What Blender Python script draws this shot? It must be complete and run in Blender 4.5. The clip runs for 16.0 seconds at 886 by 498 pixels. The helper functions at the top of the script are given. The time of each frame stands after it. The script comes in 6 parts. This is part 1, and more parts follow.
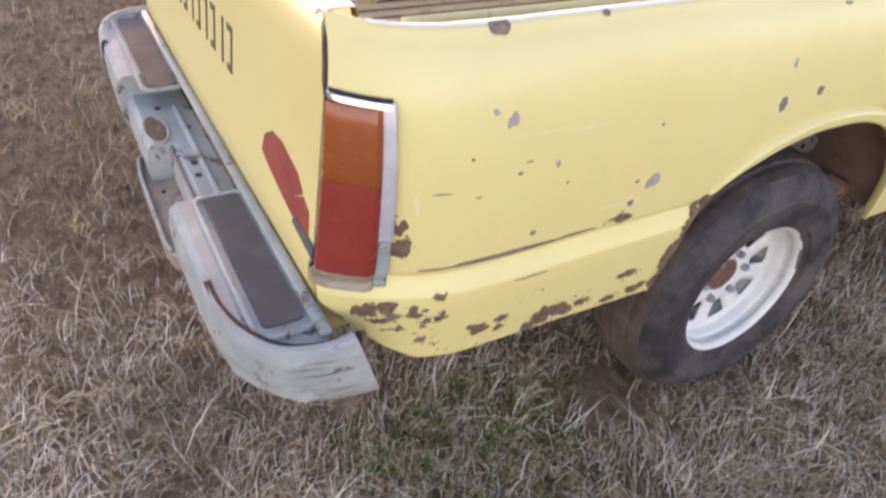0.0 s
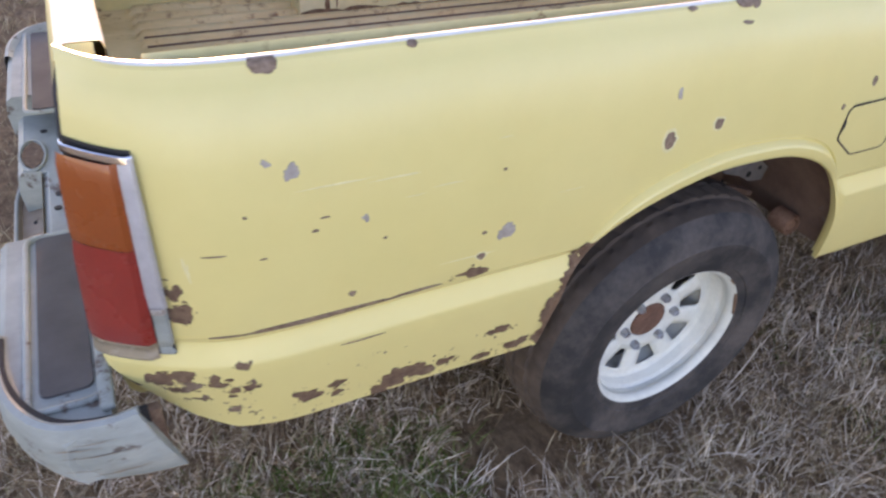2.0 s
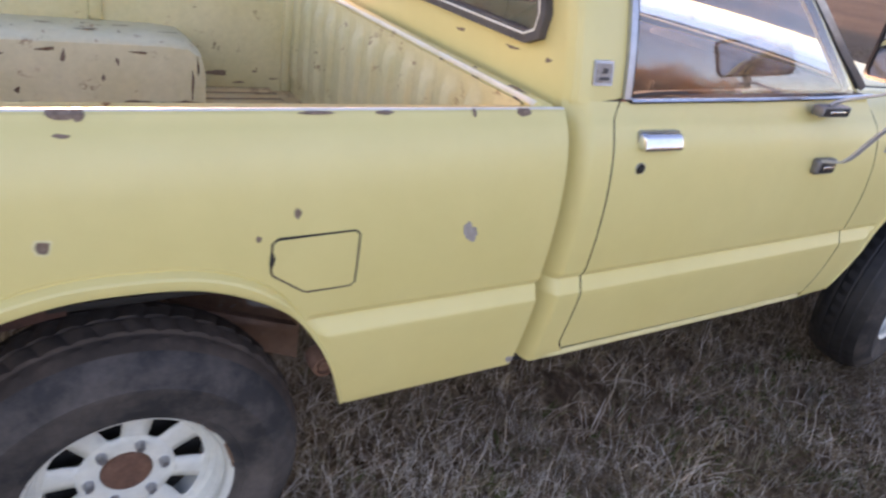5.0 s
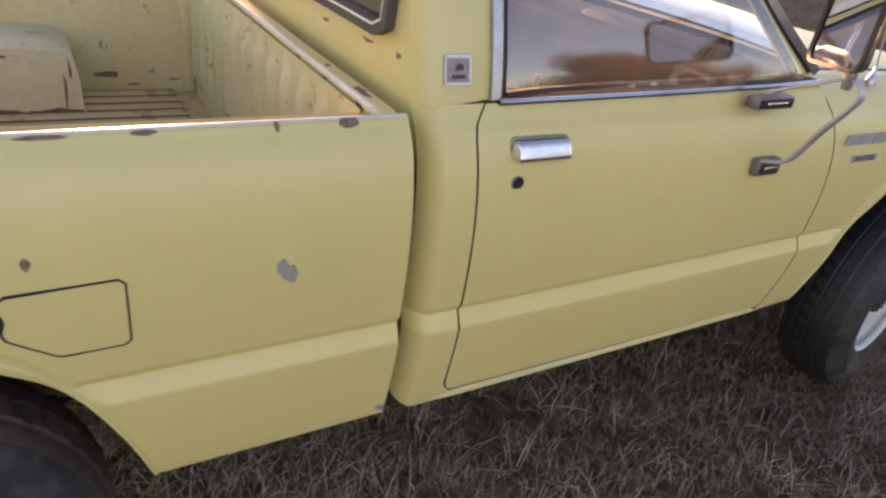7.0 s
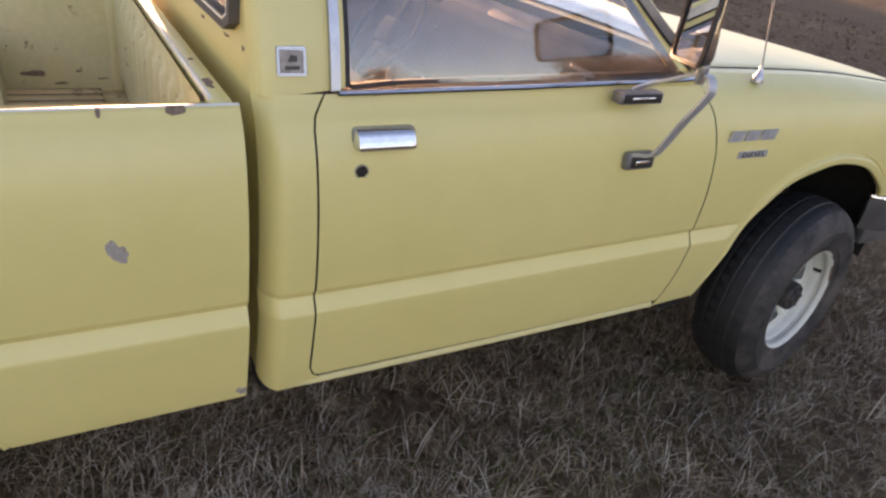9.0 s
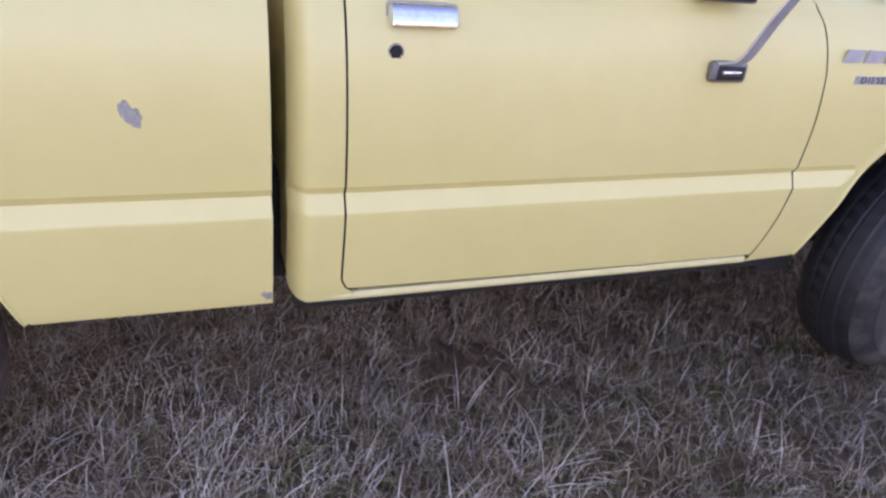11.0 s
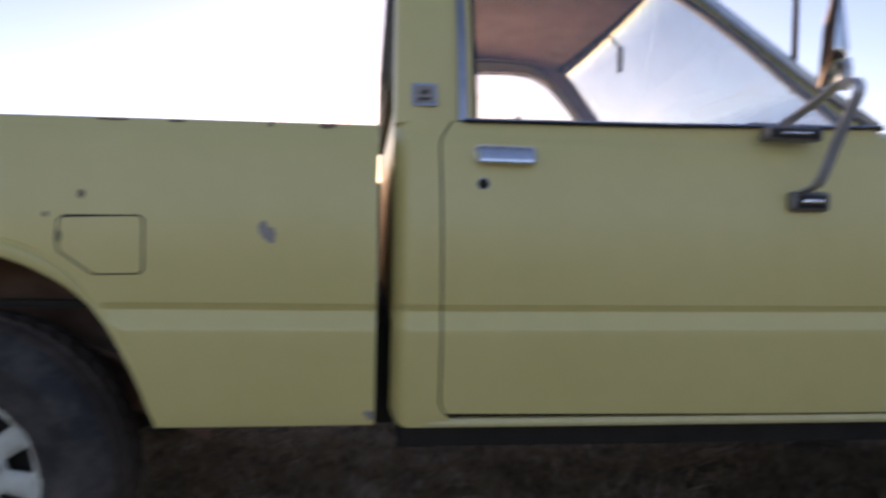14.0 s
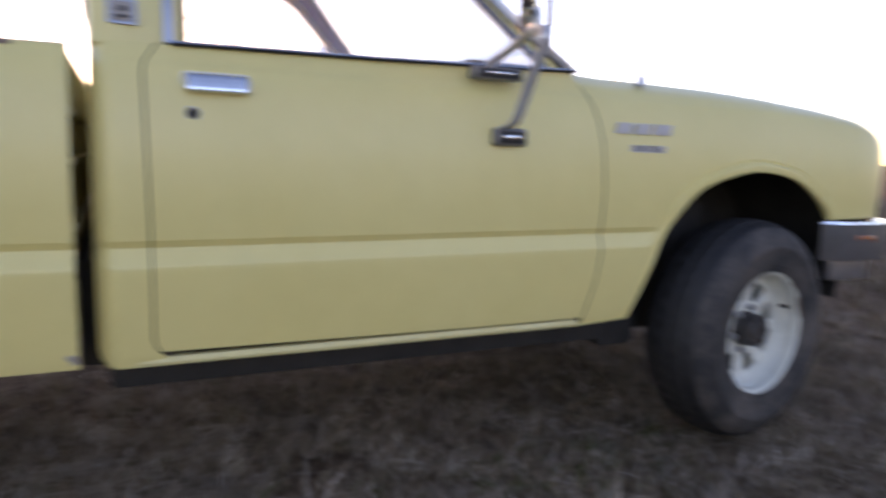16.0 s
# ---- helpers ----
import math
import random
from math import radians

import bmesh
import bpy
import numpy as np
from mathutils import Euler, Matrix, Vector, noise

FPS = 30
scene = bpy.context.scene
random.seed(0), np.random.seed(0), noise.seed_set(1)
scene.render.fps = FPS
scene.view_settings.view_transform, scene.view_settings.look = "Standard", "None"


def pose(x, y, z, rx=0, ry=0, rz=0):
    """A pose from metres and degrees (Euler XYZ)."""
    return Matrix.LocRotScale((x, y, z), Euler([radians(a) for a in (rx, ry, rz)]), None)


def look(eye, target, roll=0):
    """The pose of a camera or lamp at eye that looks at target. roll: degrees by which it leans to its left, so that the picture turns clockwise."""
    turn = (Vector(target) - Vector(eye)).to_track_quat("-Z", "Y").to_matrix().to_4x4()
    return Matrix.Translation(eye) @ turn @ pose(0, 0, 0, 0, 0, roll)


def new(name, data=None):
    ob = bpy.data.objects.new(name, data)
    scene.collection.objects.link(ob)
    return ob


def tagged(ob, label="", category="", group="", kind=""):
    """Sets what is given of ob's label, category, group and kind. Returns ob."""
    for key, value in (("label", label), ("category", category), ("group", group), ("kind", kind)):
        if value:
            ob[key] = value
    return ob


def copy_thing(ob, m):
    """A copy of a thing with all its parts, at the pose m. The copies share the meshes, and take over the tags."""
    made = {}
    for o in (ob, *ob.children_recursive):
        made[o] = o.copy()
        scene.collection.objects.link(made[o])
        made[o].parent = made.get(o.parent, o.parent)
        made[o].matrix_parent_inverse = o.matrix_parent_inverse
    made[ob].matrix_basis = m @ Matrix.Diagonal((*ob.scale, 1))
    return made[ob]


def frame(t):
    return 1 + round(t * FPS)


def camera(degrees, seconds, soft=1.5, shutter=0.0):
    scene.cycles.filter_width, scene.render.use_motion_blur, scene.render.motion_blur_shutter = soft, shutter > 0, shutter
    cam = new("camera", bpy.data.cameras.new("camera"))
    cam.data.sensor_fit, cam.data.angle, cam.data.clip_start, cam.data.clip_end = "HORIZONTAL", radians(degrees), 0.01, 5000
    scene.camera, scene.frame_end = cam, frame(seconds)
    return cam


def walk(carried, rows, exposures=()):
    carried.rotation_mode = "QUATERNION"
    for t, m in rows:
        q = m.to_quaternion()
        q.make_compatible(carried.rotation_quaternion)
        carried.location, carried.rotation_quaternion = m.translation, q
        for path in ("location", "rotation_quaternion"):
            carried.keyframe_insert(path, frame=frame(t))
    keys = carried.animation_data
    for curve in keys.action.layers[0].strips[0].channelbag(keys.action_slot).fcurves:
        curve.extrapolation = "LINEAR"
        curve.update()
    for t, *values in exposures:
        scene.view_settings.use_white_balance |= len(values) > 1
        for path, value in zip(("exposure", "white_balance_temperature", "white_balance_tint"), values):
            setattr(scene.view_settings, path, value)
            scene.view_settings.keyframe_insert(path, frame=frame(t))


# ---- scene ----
cam = camera(66.0, 16.0, soft=2.4, shutter=0.4)
PATH = [
    (0, (-1.297, -0.687, 1.319), (-0.442, 0.671, 0.127), 5.7),
    (0.5, (-1.266, -0.707, 1.345), (-0.37, 0.707, 0.25), 5.0),
    (1, (-1.207, -0.772, 1.342), (-0.308, 0.611, 0.21), 4.3),
    (1.5, (-1.086, -0.748, 1.33), (-0.185, 0.565, 0.12), 5.9),
    (2, (-0.931, -0.686, 1.328), (-0.178, 0.72, 0.121), 4.0),
    (2.5, (-0.787, -0.768, 1.332), (-0.077, 0.645, 0.108), 5.6),
    (3, (-0.678, -0.902, 1.351), (0.141, 0.486, 0.167), 6.9),
    (3.5, (-0.565, -0.917, 1.349), (0.3, 0.492, 0.224), 5.3),
    (4, (-0.396, -0.852, 1.352), (0.618, 0.521, 0.31), 9.7),
    (4.5, (-0.279, -0.868, 1.368), (0.752, 0.556, 0.415), 9.0),
    (5, (-0.102, -0.95, 1.363), (0.919, 0.517, 0.464), 10.6),
    (5.2, (-0.046, -0.973, 1.37), (0.968, 0.504, 0.482), 9.4),
    (7.3, (0.376, -0.89, 1.384), (1.335, 0.573, 0.415), 8.8),
    (7.5, (0.426, -0.938, 1.388), (1.392, 0.516, 0.412), 11.2),
    (8, (0.512, -1.041, 1.407), (1.504, 0.466, 0.542), 10.8),
    (8.5, (0.531, -1.078, 1.41), (1.483, 0.437, 0.516), 9.6),
    (9, (0.543, -1.086, 1.403), (1.488, 0.414, 0.476), 8.3),
    (9.5, (0.568, -1.1, 1.386), (1.387, 0.435, 0.398), 5.8),
    (9.7, (0.594, -1.091, 1.37), (1.366, 0.401, 0.284), 4.3),
    (11.8, (0.824, -1.233, 0.971), (1.42, 0.595, 0.42), 5.9),
    (12, (0.86, -1.265, 0.923), (1.533, 0.573, 0.509), 5.9),
    (12.5, (0.865, -1.302, 0.87), (1.553, 0.554, 0.588), 3.7),
    (13, (0.882, -1.335, 0.903), (1.606, 0.524, 0.759), 3.6),
    (13.5, (0.845, -1.352, 0.934), (1.468, 0.549, 0.932), 2.7),
    (14, (0.793, -1.355, 0.831), (1.017, 0.632, 0.776), 1.2),
    (14.5, (0.663, -1.358, 0.898), (0.23, 0.571, 0.598), -1.0),
    (15, (0.608, -1.381, 0.896), (-0.204, 0.418, 0.573), -1.2),
    (15.2, (0.612, -1.392, 0.898), (-0.168, 0.423, 0.585), -1.6),
    (15.5, (0.735, -1.383, 0.892), (0.587, 0.594, 0.625), 0.9),
    (16, (0.905, -1.405, 0.863), (1.743, 0.391, 0.588), 1.8),
]
EXPOSURE = [(0, 3.14, 7600, 48), (0.5, 3.10, 7950, 48), (1, 2.57, 7300, 42), (1.5, 2.64, 6700, 36), (2, 2.9, 7050, 43), (2.5, 2.84, 7400, 52), (3, 2.94, 7350, 52), (3.5, 3.02, 7300, 50), (4, 2.96, 6900, 45), (4.5, 2.85, 6850, 43), (5, 2.62, 6950, 45), (7.5, 2.22, 7750, 42), (8, 2.42, 7750, 43), (8.5, 2.24, 7800, 43), (9.5, 2.51, 7300, 38), (12, 3.1, 6200, 66), (12.5, 2.69, 6050, 61), (13, 2.52, 6050, 56), (13.5, 1.69, 6200, 46), (14, 1.27, 6450, 38), (14.5, 1.24, 6650, 35), (15, 1.74, 6700, 36), (15.5, 2.08, 6800, 39), (16, 2.16, 6700, 43)]
walk(cam, [(t, look(eye, target, roll)) for t, eye, target, roll in PATH], EXPOSURE)

# ---- world, sun ----
SUN_AZ, SUN_EL = 4.0, 4.0          # degrees from +y towards +x, and above the horizon
world = bpy.data.worlds.new("sky")
scene.world = world
world.use_nodes = True
wn = world.node_tree.nodes
sky = wn.new("ShaderNodeTexSky")
sky.sky_type, sky.sun_disc = "NISHITA", False
sky.sun_elevation, sky.sun_rotation = radians(SUN_EL), radians(SUN_AZ)
sky.air_density, sky.dust_density, sky.ozone_density = 0.7, 0.25, 1.0
wn["Background"].inputs["Strength"].default_value = 0.15
world.node_tree.links.new(sky.outputs[0], wn["Background"].inputs["Color"])
sun = new("sun", bpy.data.lights.new("sun", "SUN"))
sun.data.energy, sun.data.angle, sun.data.color = 2.4, radians(0.6), (1.0, 0.66, 0.36)
_d = Vector((math.sin(radians(SUN_AZ)) * math.cos(radians(SUN_EL)), math.cos(radians(SUN_AZ)) * math.cos(radians(SUN_EL)), math.sin(radians(SUN_EL))))
sun.matrix_world = look(_d * 40, (0, 0, 0))

# ---- materials ----
def nodes_of(name):
    m = bpy.data.materials.new(name)
    m.use_nodes = True
    nt = m.node_tree
    return m, nt, nt.nodes["Principled BSDF"]


def noise_tex(nt, scale, detail=5.0, rough=0.6, stretch=(1, 1, 1), vec=None):
    co = nt.nodes.new("ShaderNodeTexCoord")
    mp = nt.nodes.new("ShaderNodeMapping")
    mp.inputs["Scale"].default_value = stretch
    nt.links.new(co.outputs["Object"], mp.inputs["Vector"])
    tx = nt.nodes.new("ShaderNodeTexNoise")
    tx.inputs["Scale"].default_value, tx.inputs["Detail"].default_value, tx.inputs["Roughness"].default_value = scale, detail, rough
    nt.links.new(mp.outputs[0], tx.inputs["Vector"])
    return tx.outputs["Fac"]


def ramp(nt, fac, stops):
    r = nt.nodes.new("ShaderNodeValToRGB")
    e = r.color_ramp.elements
    while len(e) < len(stops):
        e.new(0.5)
    for k, (p, c) in enumerate(stops):
        e[k].position = p
        e[k].color = (*c, 1) if len(c) == 3 else c
    nt.links.new(fac, r.inputs["Fac"])
    return r.outputs["Color"]


def mixc(nt, fac, a, b, blend="MIX"):
    m = nt.nodes.new("ShaderNodeMix")
    m.data_type, m.blend_type = "RGBA", blend
    for sock, v in ((m.inputs[0], fac), (m.inputs[6], a), (m.inputs[7], b)):
        if isinstance(v, bpy.types.NodeSocket):
            nt.links.new(v, sock)
        else:
            sock.default_value = v if isinstance(v, float) else (*v, 1)
    return m.outputs[2]


def bump(nt, bsdf, fac, strength, distance=0.002):
    b = nt.nodes.new("ShaderNodeBump")
    b.inputs["Strength"].default_value, b.inputs["Distance"].default_value = strength, distance
    nt.links.new(fac, b.inputs["Height"])
    nt.links.new(b.outputs[0], bsdf.inputs["Normal"])


def surf(name, c1, c2, scale=6.0, rough=0.5, metal=0.0, spec=0.5, bstr=0.15, bscale=80.0, bdist=0.002, stain=None, stain_at=(0.6, 0.7), stain_scale=14.0,
         stretch=(1, 1, 1), rvar=0.12, coat=0.0, scrape=None, grain=0.14):
    """Two-tone surface with a fine relief, uneven gloss and, where asked, shaped stains of a third colour."""
    m, nt, b = nodes_of(name)
    col = ramp(nt, noise_tex(nt, scale, 6, 0.6, stretch), [(0.3, c1), (0.7, c2)])
    fine = noise_tex(nt, bscale, 4, 0.65, stretch)
    col = mixc(nt, grain, col, ramp(nt, fine, [(0.3, (0.25, 0.25, 0.25)), (0.7, (1, 1, 1))]), "MULTIPLY")
    if stain:
        mask = ramp(nt, noise_tex(nt, stain_scale, 8, 0.72), [(stain_at[0], (0, 0, 0)), (stain_at[1], (1, 1, 1))])
        col = mixc(nt, mask, col, stain)
    if scrape:
        thin = ramp(nt, noise_tex(nt, scrape[0], 5, 0.6, (1, 1, 1.8)), [(0.478, (0, 0, 0)), (0.490, (1, 1, 1)), (0.510, (1, 1, 1)), (0.522, (0, 0, 0))])
        some = ramp(nt, noise_tex(nt, scrape[0] * 1.3, 4, 0.6, (1.3, 1, 1)), [(scrape[2], (0, 0, 0)), (scrape[2] + 0.08, (0.9, 0.9, 0.9))])
        col = mixc(nt, mixc(nt, 1.0, thin, some, "MULTIPLY"), col, scrape[1])
    nt.links.new(col, b.inputs["Base Color"])
    r = nt.nodes.new("ShaderNodeMapRange")
    r.inputs["To Min"].default_value, r.inputs["To Max"].default_value = max(0.02, rough - rvar), min(1, rough + rvar)
    nt.links.new(noise_tex(nt, scale * 3, 4), r.inputs["Value"])
    nt.links.new(r.outputs[0], b.inputs["Roughness"])
    b.inputs["Metallic"].default_value, b.inputs["Specular IOR Level"].default_value = metal, spec
    b.inputs["Coat Weight"].default_value = coat
    bump(nt, b, fine, bstr, bdist)
    return m


M = {}
M["paint"] = surf("yellow_paint", (0.735, 0.625, 0.238), (0.775, 0.665, 0.275), 2.2, 0.42, bscale=14, bstr=0.03, bdist=0.001, rvar=0.06, grain=0.04, coat=0.35)
M["paint"].node_tree.nodes["Principled BSDF"].inputs["Coat Roughness"].default_value = 0.28
M["bedpaint"] = surf("bed_paint", (0.60, 0.525, 0.25), (0.68, 0.60, 0.33), 5, 0.6, bscale=45, bstr=0.25, stain=(0.20, 0.11, 0.05), stain_at=(0.64, 0.68), stain_scale=9, scrape=(8.0, (0.30, 0.18, 0.09), 0.58))
M["tubpaint"] = surf("tub_paint", (0.64, 0.57, 0.32), (0.73, 0.655, 0.42), 5, 0.6, bscale=45, bstr=0.25, stain=(0.22, 0.12, 0.06), stain_at=(0.62, 0.66), stain_scale=8, scrape=(6.0, (0.36, 0.235, 0.13), 0.55))
M["hitch"] = surf("hitch_plate_paint", (0.27, 0.195, 0.13), (0.40, 0.31, 0.22), 11, 0.7, bscale=50, bstr=0.3, stain=(0.15, 0.085, 0.05), stain_at=(0.56, 0.66), stain_scale=12)
M["silver"] = surf("silver_car_paint", (0.19, 0.195, 0.215), (0.24, 0.245, 0.265), 3, 0.35)
M["bedfloor"] = surf("bed_floor_rust", (0.54, 0.385, 0.19), (0.70, 0.545, 0.30), 7, 0.7, bscale=60, bstr=0.4, stain=(0.20, 0.10, 0.045), stain_at=(0.56, 0.68), stain_scale=16, stretch=(0.4, 1.6, 1))
M["bumper"] = surf("bumper_paint", (0.26, 0.29, 0.262), (0.43, 0.455, 0.41), 7, 0.68, bscale=50, bstr=0.3, stain=(0.12, 0.09, 0.07), stain_at=(0.58, 0.63), stain_scale=13, stretch=(1, 1, 2.5))
M["pad"] = surf("grip_tape", (0.075, 0.068, 0.064), (0.12, 0.108, 0.10), 12, 0.85, bscale=400, bstr=0.6)
M["rust"] = surf("rust", (0.115, 0.060, 0.035), (0.275, 0.172, 0.104), 70, 0.88, bscale=240, bstr=0.8, stain=(0.34, 0.235, 0.155), stain_at=(0.60, 0.68), stain_scale=60, grain=0.35)
M["primer"] = surf("grey_primer", (0.29, 0.25, 0.215), (0.48, 0.435, 0.385), 90, 0.7, bscale=200, bstr=0.3, stain=(0.17, 0.10, 0.06), stain_at=(0.60, 0.66), stain_scale=70)
M["brown"] = surf("brown_chip", (0.14, 0.085, 0.052), (0.33, 0.235, 0.165), 110, 0.8, bscale=200, bstr=0.4)
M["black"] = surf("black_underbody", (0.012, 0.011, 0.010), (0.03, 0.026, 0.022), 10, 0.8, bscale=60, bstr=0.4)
M["under"] = surf("dusty_underbody", (0.05, 0.035, 0.026), (0.115, 0.08, 0.058), 9, 0.85, bscale=50, bstr=0.5)
M["clay"] = surf("clay_rust", (0.22, 0.110, 0.066), (0.38, 0.215, 0.14), 60, 0.85, bscale=150, bstr=0.5)
M["welldust"] = surf("well_dust", (0.175, 0.102, 0.070), (0.29, 0.182, 0.130), 9, 0.9, bscale=50, bstr=0.5, stain=(0.25, 0.23, 0.22), stain_at=(0.62, 0.66), stain_scale=7)
M["bumperdark"] = surf("dark_bumper_paint", (0.05, 0.046, 0.046), (0.09, 0.083, 0.08), 10, 0.5, bscale=80, bstr=0.2)
M["sillpaint"] = surf("worn_sill_paint", (0.72, 0.62, 0.27), (0.765, 0.675, 0.34), 9, 0.5, bscale=60, bstr=0.15, stain=(0.30, 0.22, 0.12), stain_at=(0.68, 0.72), stain_scale=22)
M["dustgrey"] = surf("dusty_grey_metal", (0.15, 0.135, 0.125), (0.27, 0.25, 0.235), 20, 0.85, bscale=90, bstr=0.4, stain=(0.11, 0.07, 0.05), stain_at=(0.60, 0.66), stain_scale=30)
M["clamp"] = surf("clamp_metal", (0.15, 0.145, 0.145), (0.27, 0.26, 0.25), 30, 0.42, metal=0.4, bscale=120, bstr=0.25)
M["hubrust"] = surf("hub_rust", (0.100, 0.046, 0.029), (0.190, 0.096, 0.060), 40, 0.8, bscale=160, bstr=0.6)
M["darkrust"] = surf("dark_rust", (0.045, 0.02, 0.014), (0.085, 0.036, 0.024), 30, 0.9, bscale=120, bstr=0.5)
M["hub"] = surf("greasy_hub", (0.018, 0.015, 0.014), (0.05, 0.042, 0.037), 30, 0.55, bscale=120, bstr=0.4, stain=(0.16, 0.15, 0.145), stain_at=(0.58, 0.66), stain_scale=60)
M["rubber"] = surf("black_rubber", (0.012, 0.012, 0.013), (0.024, 0.023, 0.023), 20, 0.6, bscale=150, bstr=0.2)
M["tyre"] = surf("worn_tyre_rubber", (0.016, 0.016, 0.017), (0.038, 0.036, 0.034), 7, 0.74, bscale=90, bstr=0.35, stain=(0.142, 0.116, 0.097), stain_at=(0.44, 0.84), stain_scale=7)
M["tread"] = surf("dusty_tread_rubber", (0.048, 0.036, 0.028), (0.095, 0.070, 0.053), 9, 0.9, bscale=70, bstr=0.5, stain=(0.125, 0.092, 0.068), stain_at=(0.5, 0.8), stain_scale=9)
M["wheel"] = surf("white_wheel_paint", (0.620, 0.634, 0.568), (0.740, 0.742, 0.654), 12, 0.4, bscale=60, bstr=0.12, stain=(0.20, 0.12, 0.07), stain_at=(0.655, 0.685), stain_scale=16)
M["chrome"] = surf("dull_chrome", (0.62, 0.63, 0.66), (0.78, 0.79, 0.8), 15, 0.16, metal=1, bscale=120, bstr=0.06, rvar=0.08)
M["alu"] = surf("weathered_trim", (0.38, 0.39, 0.42), (0.55, 0.56, 0.58), 20, 0.34, metal=0.9, bscale=120, bstr=0.15)
M["trimgrey"] = surf("grey_lamp_trim", (0.46, 0.46, 0.47), (0.62, 0.62, 0.63), 20, 0.4, metal=0.35, bscale=120, bstr=0.15)
M["amber"] = surf("amber_lens", (0.28, 0.062, 0.012), (0.38, 0.088, 0.018), 5, 0.28, bscale=220, bstr=0.25, coat=0.4)
M["red"] = surf("red_lens", (0.25, 0.026, 0.018), (0.36, 0.045, 0.03), 5, 0.28, bscale=220, bstr=0.25, coat=0.4)
M["clear"] = surf("clear_lens", (0.26, 0.21, 0.14), (0.34, 0.28, 0.20), 12, 0.25, bscale=200, bstr=0.25)
M["redtape"] = surf("red_tape", (0.31, 0.048, 0.034), (0.40, 0.078, 0.05), 14, 0.5, bscale=100, bstr=0.2)
M["letter"] = surf("black_letter_paint", (0.035, 0.028, 0.022), (0.09, 0.07, 0.05), 30, 0.6)
M["interior"] = surf("brown_vinyl", (0.085, 0.045, 0.032), (0.13, 0.075, 0.055), 10, 0.7, bscale=120, bstr=0.3)
M["headliner"] = surf("brown_headliner", (0.15, 0.085, 0.065), (0.22, 0.13, 0.10), 14, 0.9, bscale=150, bstr=0.3)
M["dash"] = surf("dark_dash", (0.02, 0.018, 0.018), (0.04, 0.035, 0.033), 14, 0.7, bscale=150, bstr=0.3)
M["darkglass"] = surf("dark_glass", (0.01, 0.012, 0.014), (0.02, 0.022, 0.024), 3, 0.08, rvar=0.03)
M["bark"] = surf("bark", (0.07, 0.05, 0.035), (0.15, 0.11, 0.08), 12, 0.9, bscale=40, bstr=0.8, bdist=0.02)


def rust_flecks(m):
    """Fine rust flecks low on the rear quarter, thickest towards the bottom edge."""
    nt = m.node_tree
    b = nt.nodes["Principled BSDF"]
    co = nt.nodes.new("ShaderNodeTexCoord")
    sep = nt.nodes.new("ShaderNodeSeparateXYZ")
    nt.links.new(co.outputs["Object"], sep.inputs[0])
    zone = []
    for axis, lo, hi in (("Z", 0.60, 0.45), ("X", -0.30, -0.40)):
        r = nt.nodes.new("ShaderNodeMapRange")
        r.inputs["From Min"].default_value, r.inputs["From Max"].default_value = lo, hi
        nt.links.new(sep.outputs[axis], r.inputs["Value"])
        zone.append(r.outputs[0])
    def op(kind, a, c):
        n_ = nt.nodes.new("ShaderNodeMath")
        n_.operation = kind
        for sock, v in zip(n_.inputs, (a, c)):
            if isinstance(v, float):
                sock.default_value = v
            else:
                nt.links.new(v, sock)
        return n_.outputs[0]
    area = op("MULTIPLY", zone[0], zone[1])
    total = op("ADD", op("ADD", noise_tex(nt, 75, 4, 0.65), op("MULTIPLY", noise_tex(nt, 11, 4, 0.6), 0.45)), op("MULTIPLY", area, 0.11))
    mask = op("MULTIPLY", ramp(nt, total, [(0.945, (0, 0, 0)), (0.970, (1, 1, 1))]), op("GREATER_THAN", area, 0.01))
    tone = ramp(nt, noise_tex(nt, 130, 3, 0.6), [(0.35, (0.11, 0.055, 0.03)), (0.65, (0.27, 0.165, 0.095))])
    was = b.inputs["Base Color"].links[0].from_socket
    nt.links.new(mixc(nt, mask, was, tone), b.inputs["Base Color"])
    return m


def mirror_mat():
    m, nt, b = nodes_of("mirror_glass")
    b.inputs["Base Color"].default_value = (0.82, 0.83, 0.85, 1)
    b.inputs["Metallic"].default_value, b.inputs["Roughness"].default_value = 1.0, 0.02
    return m


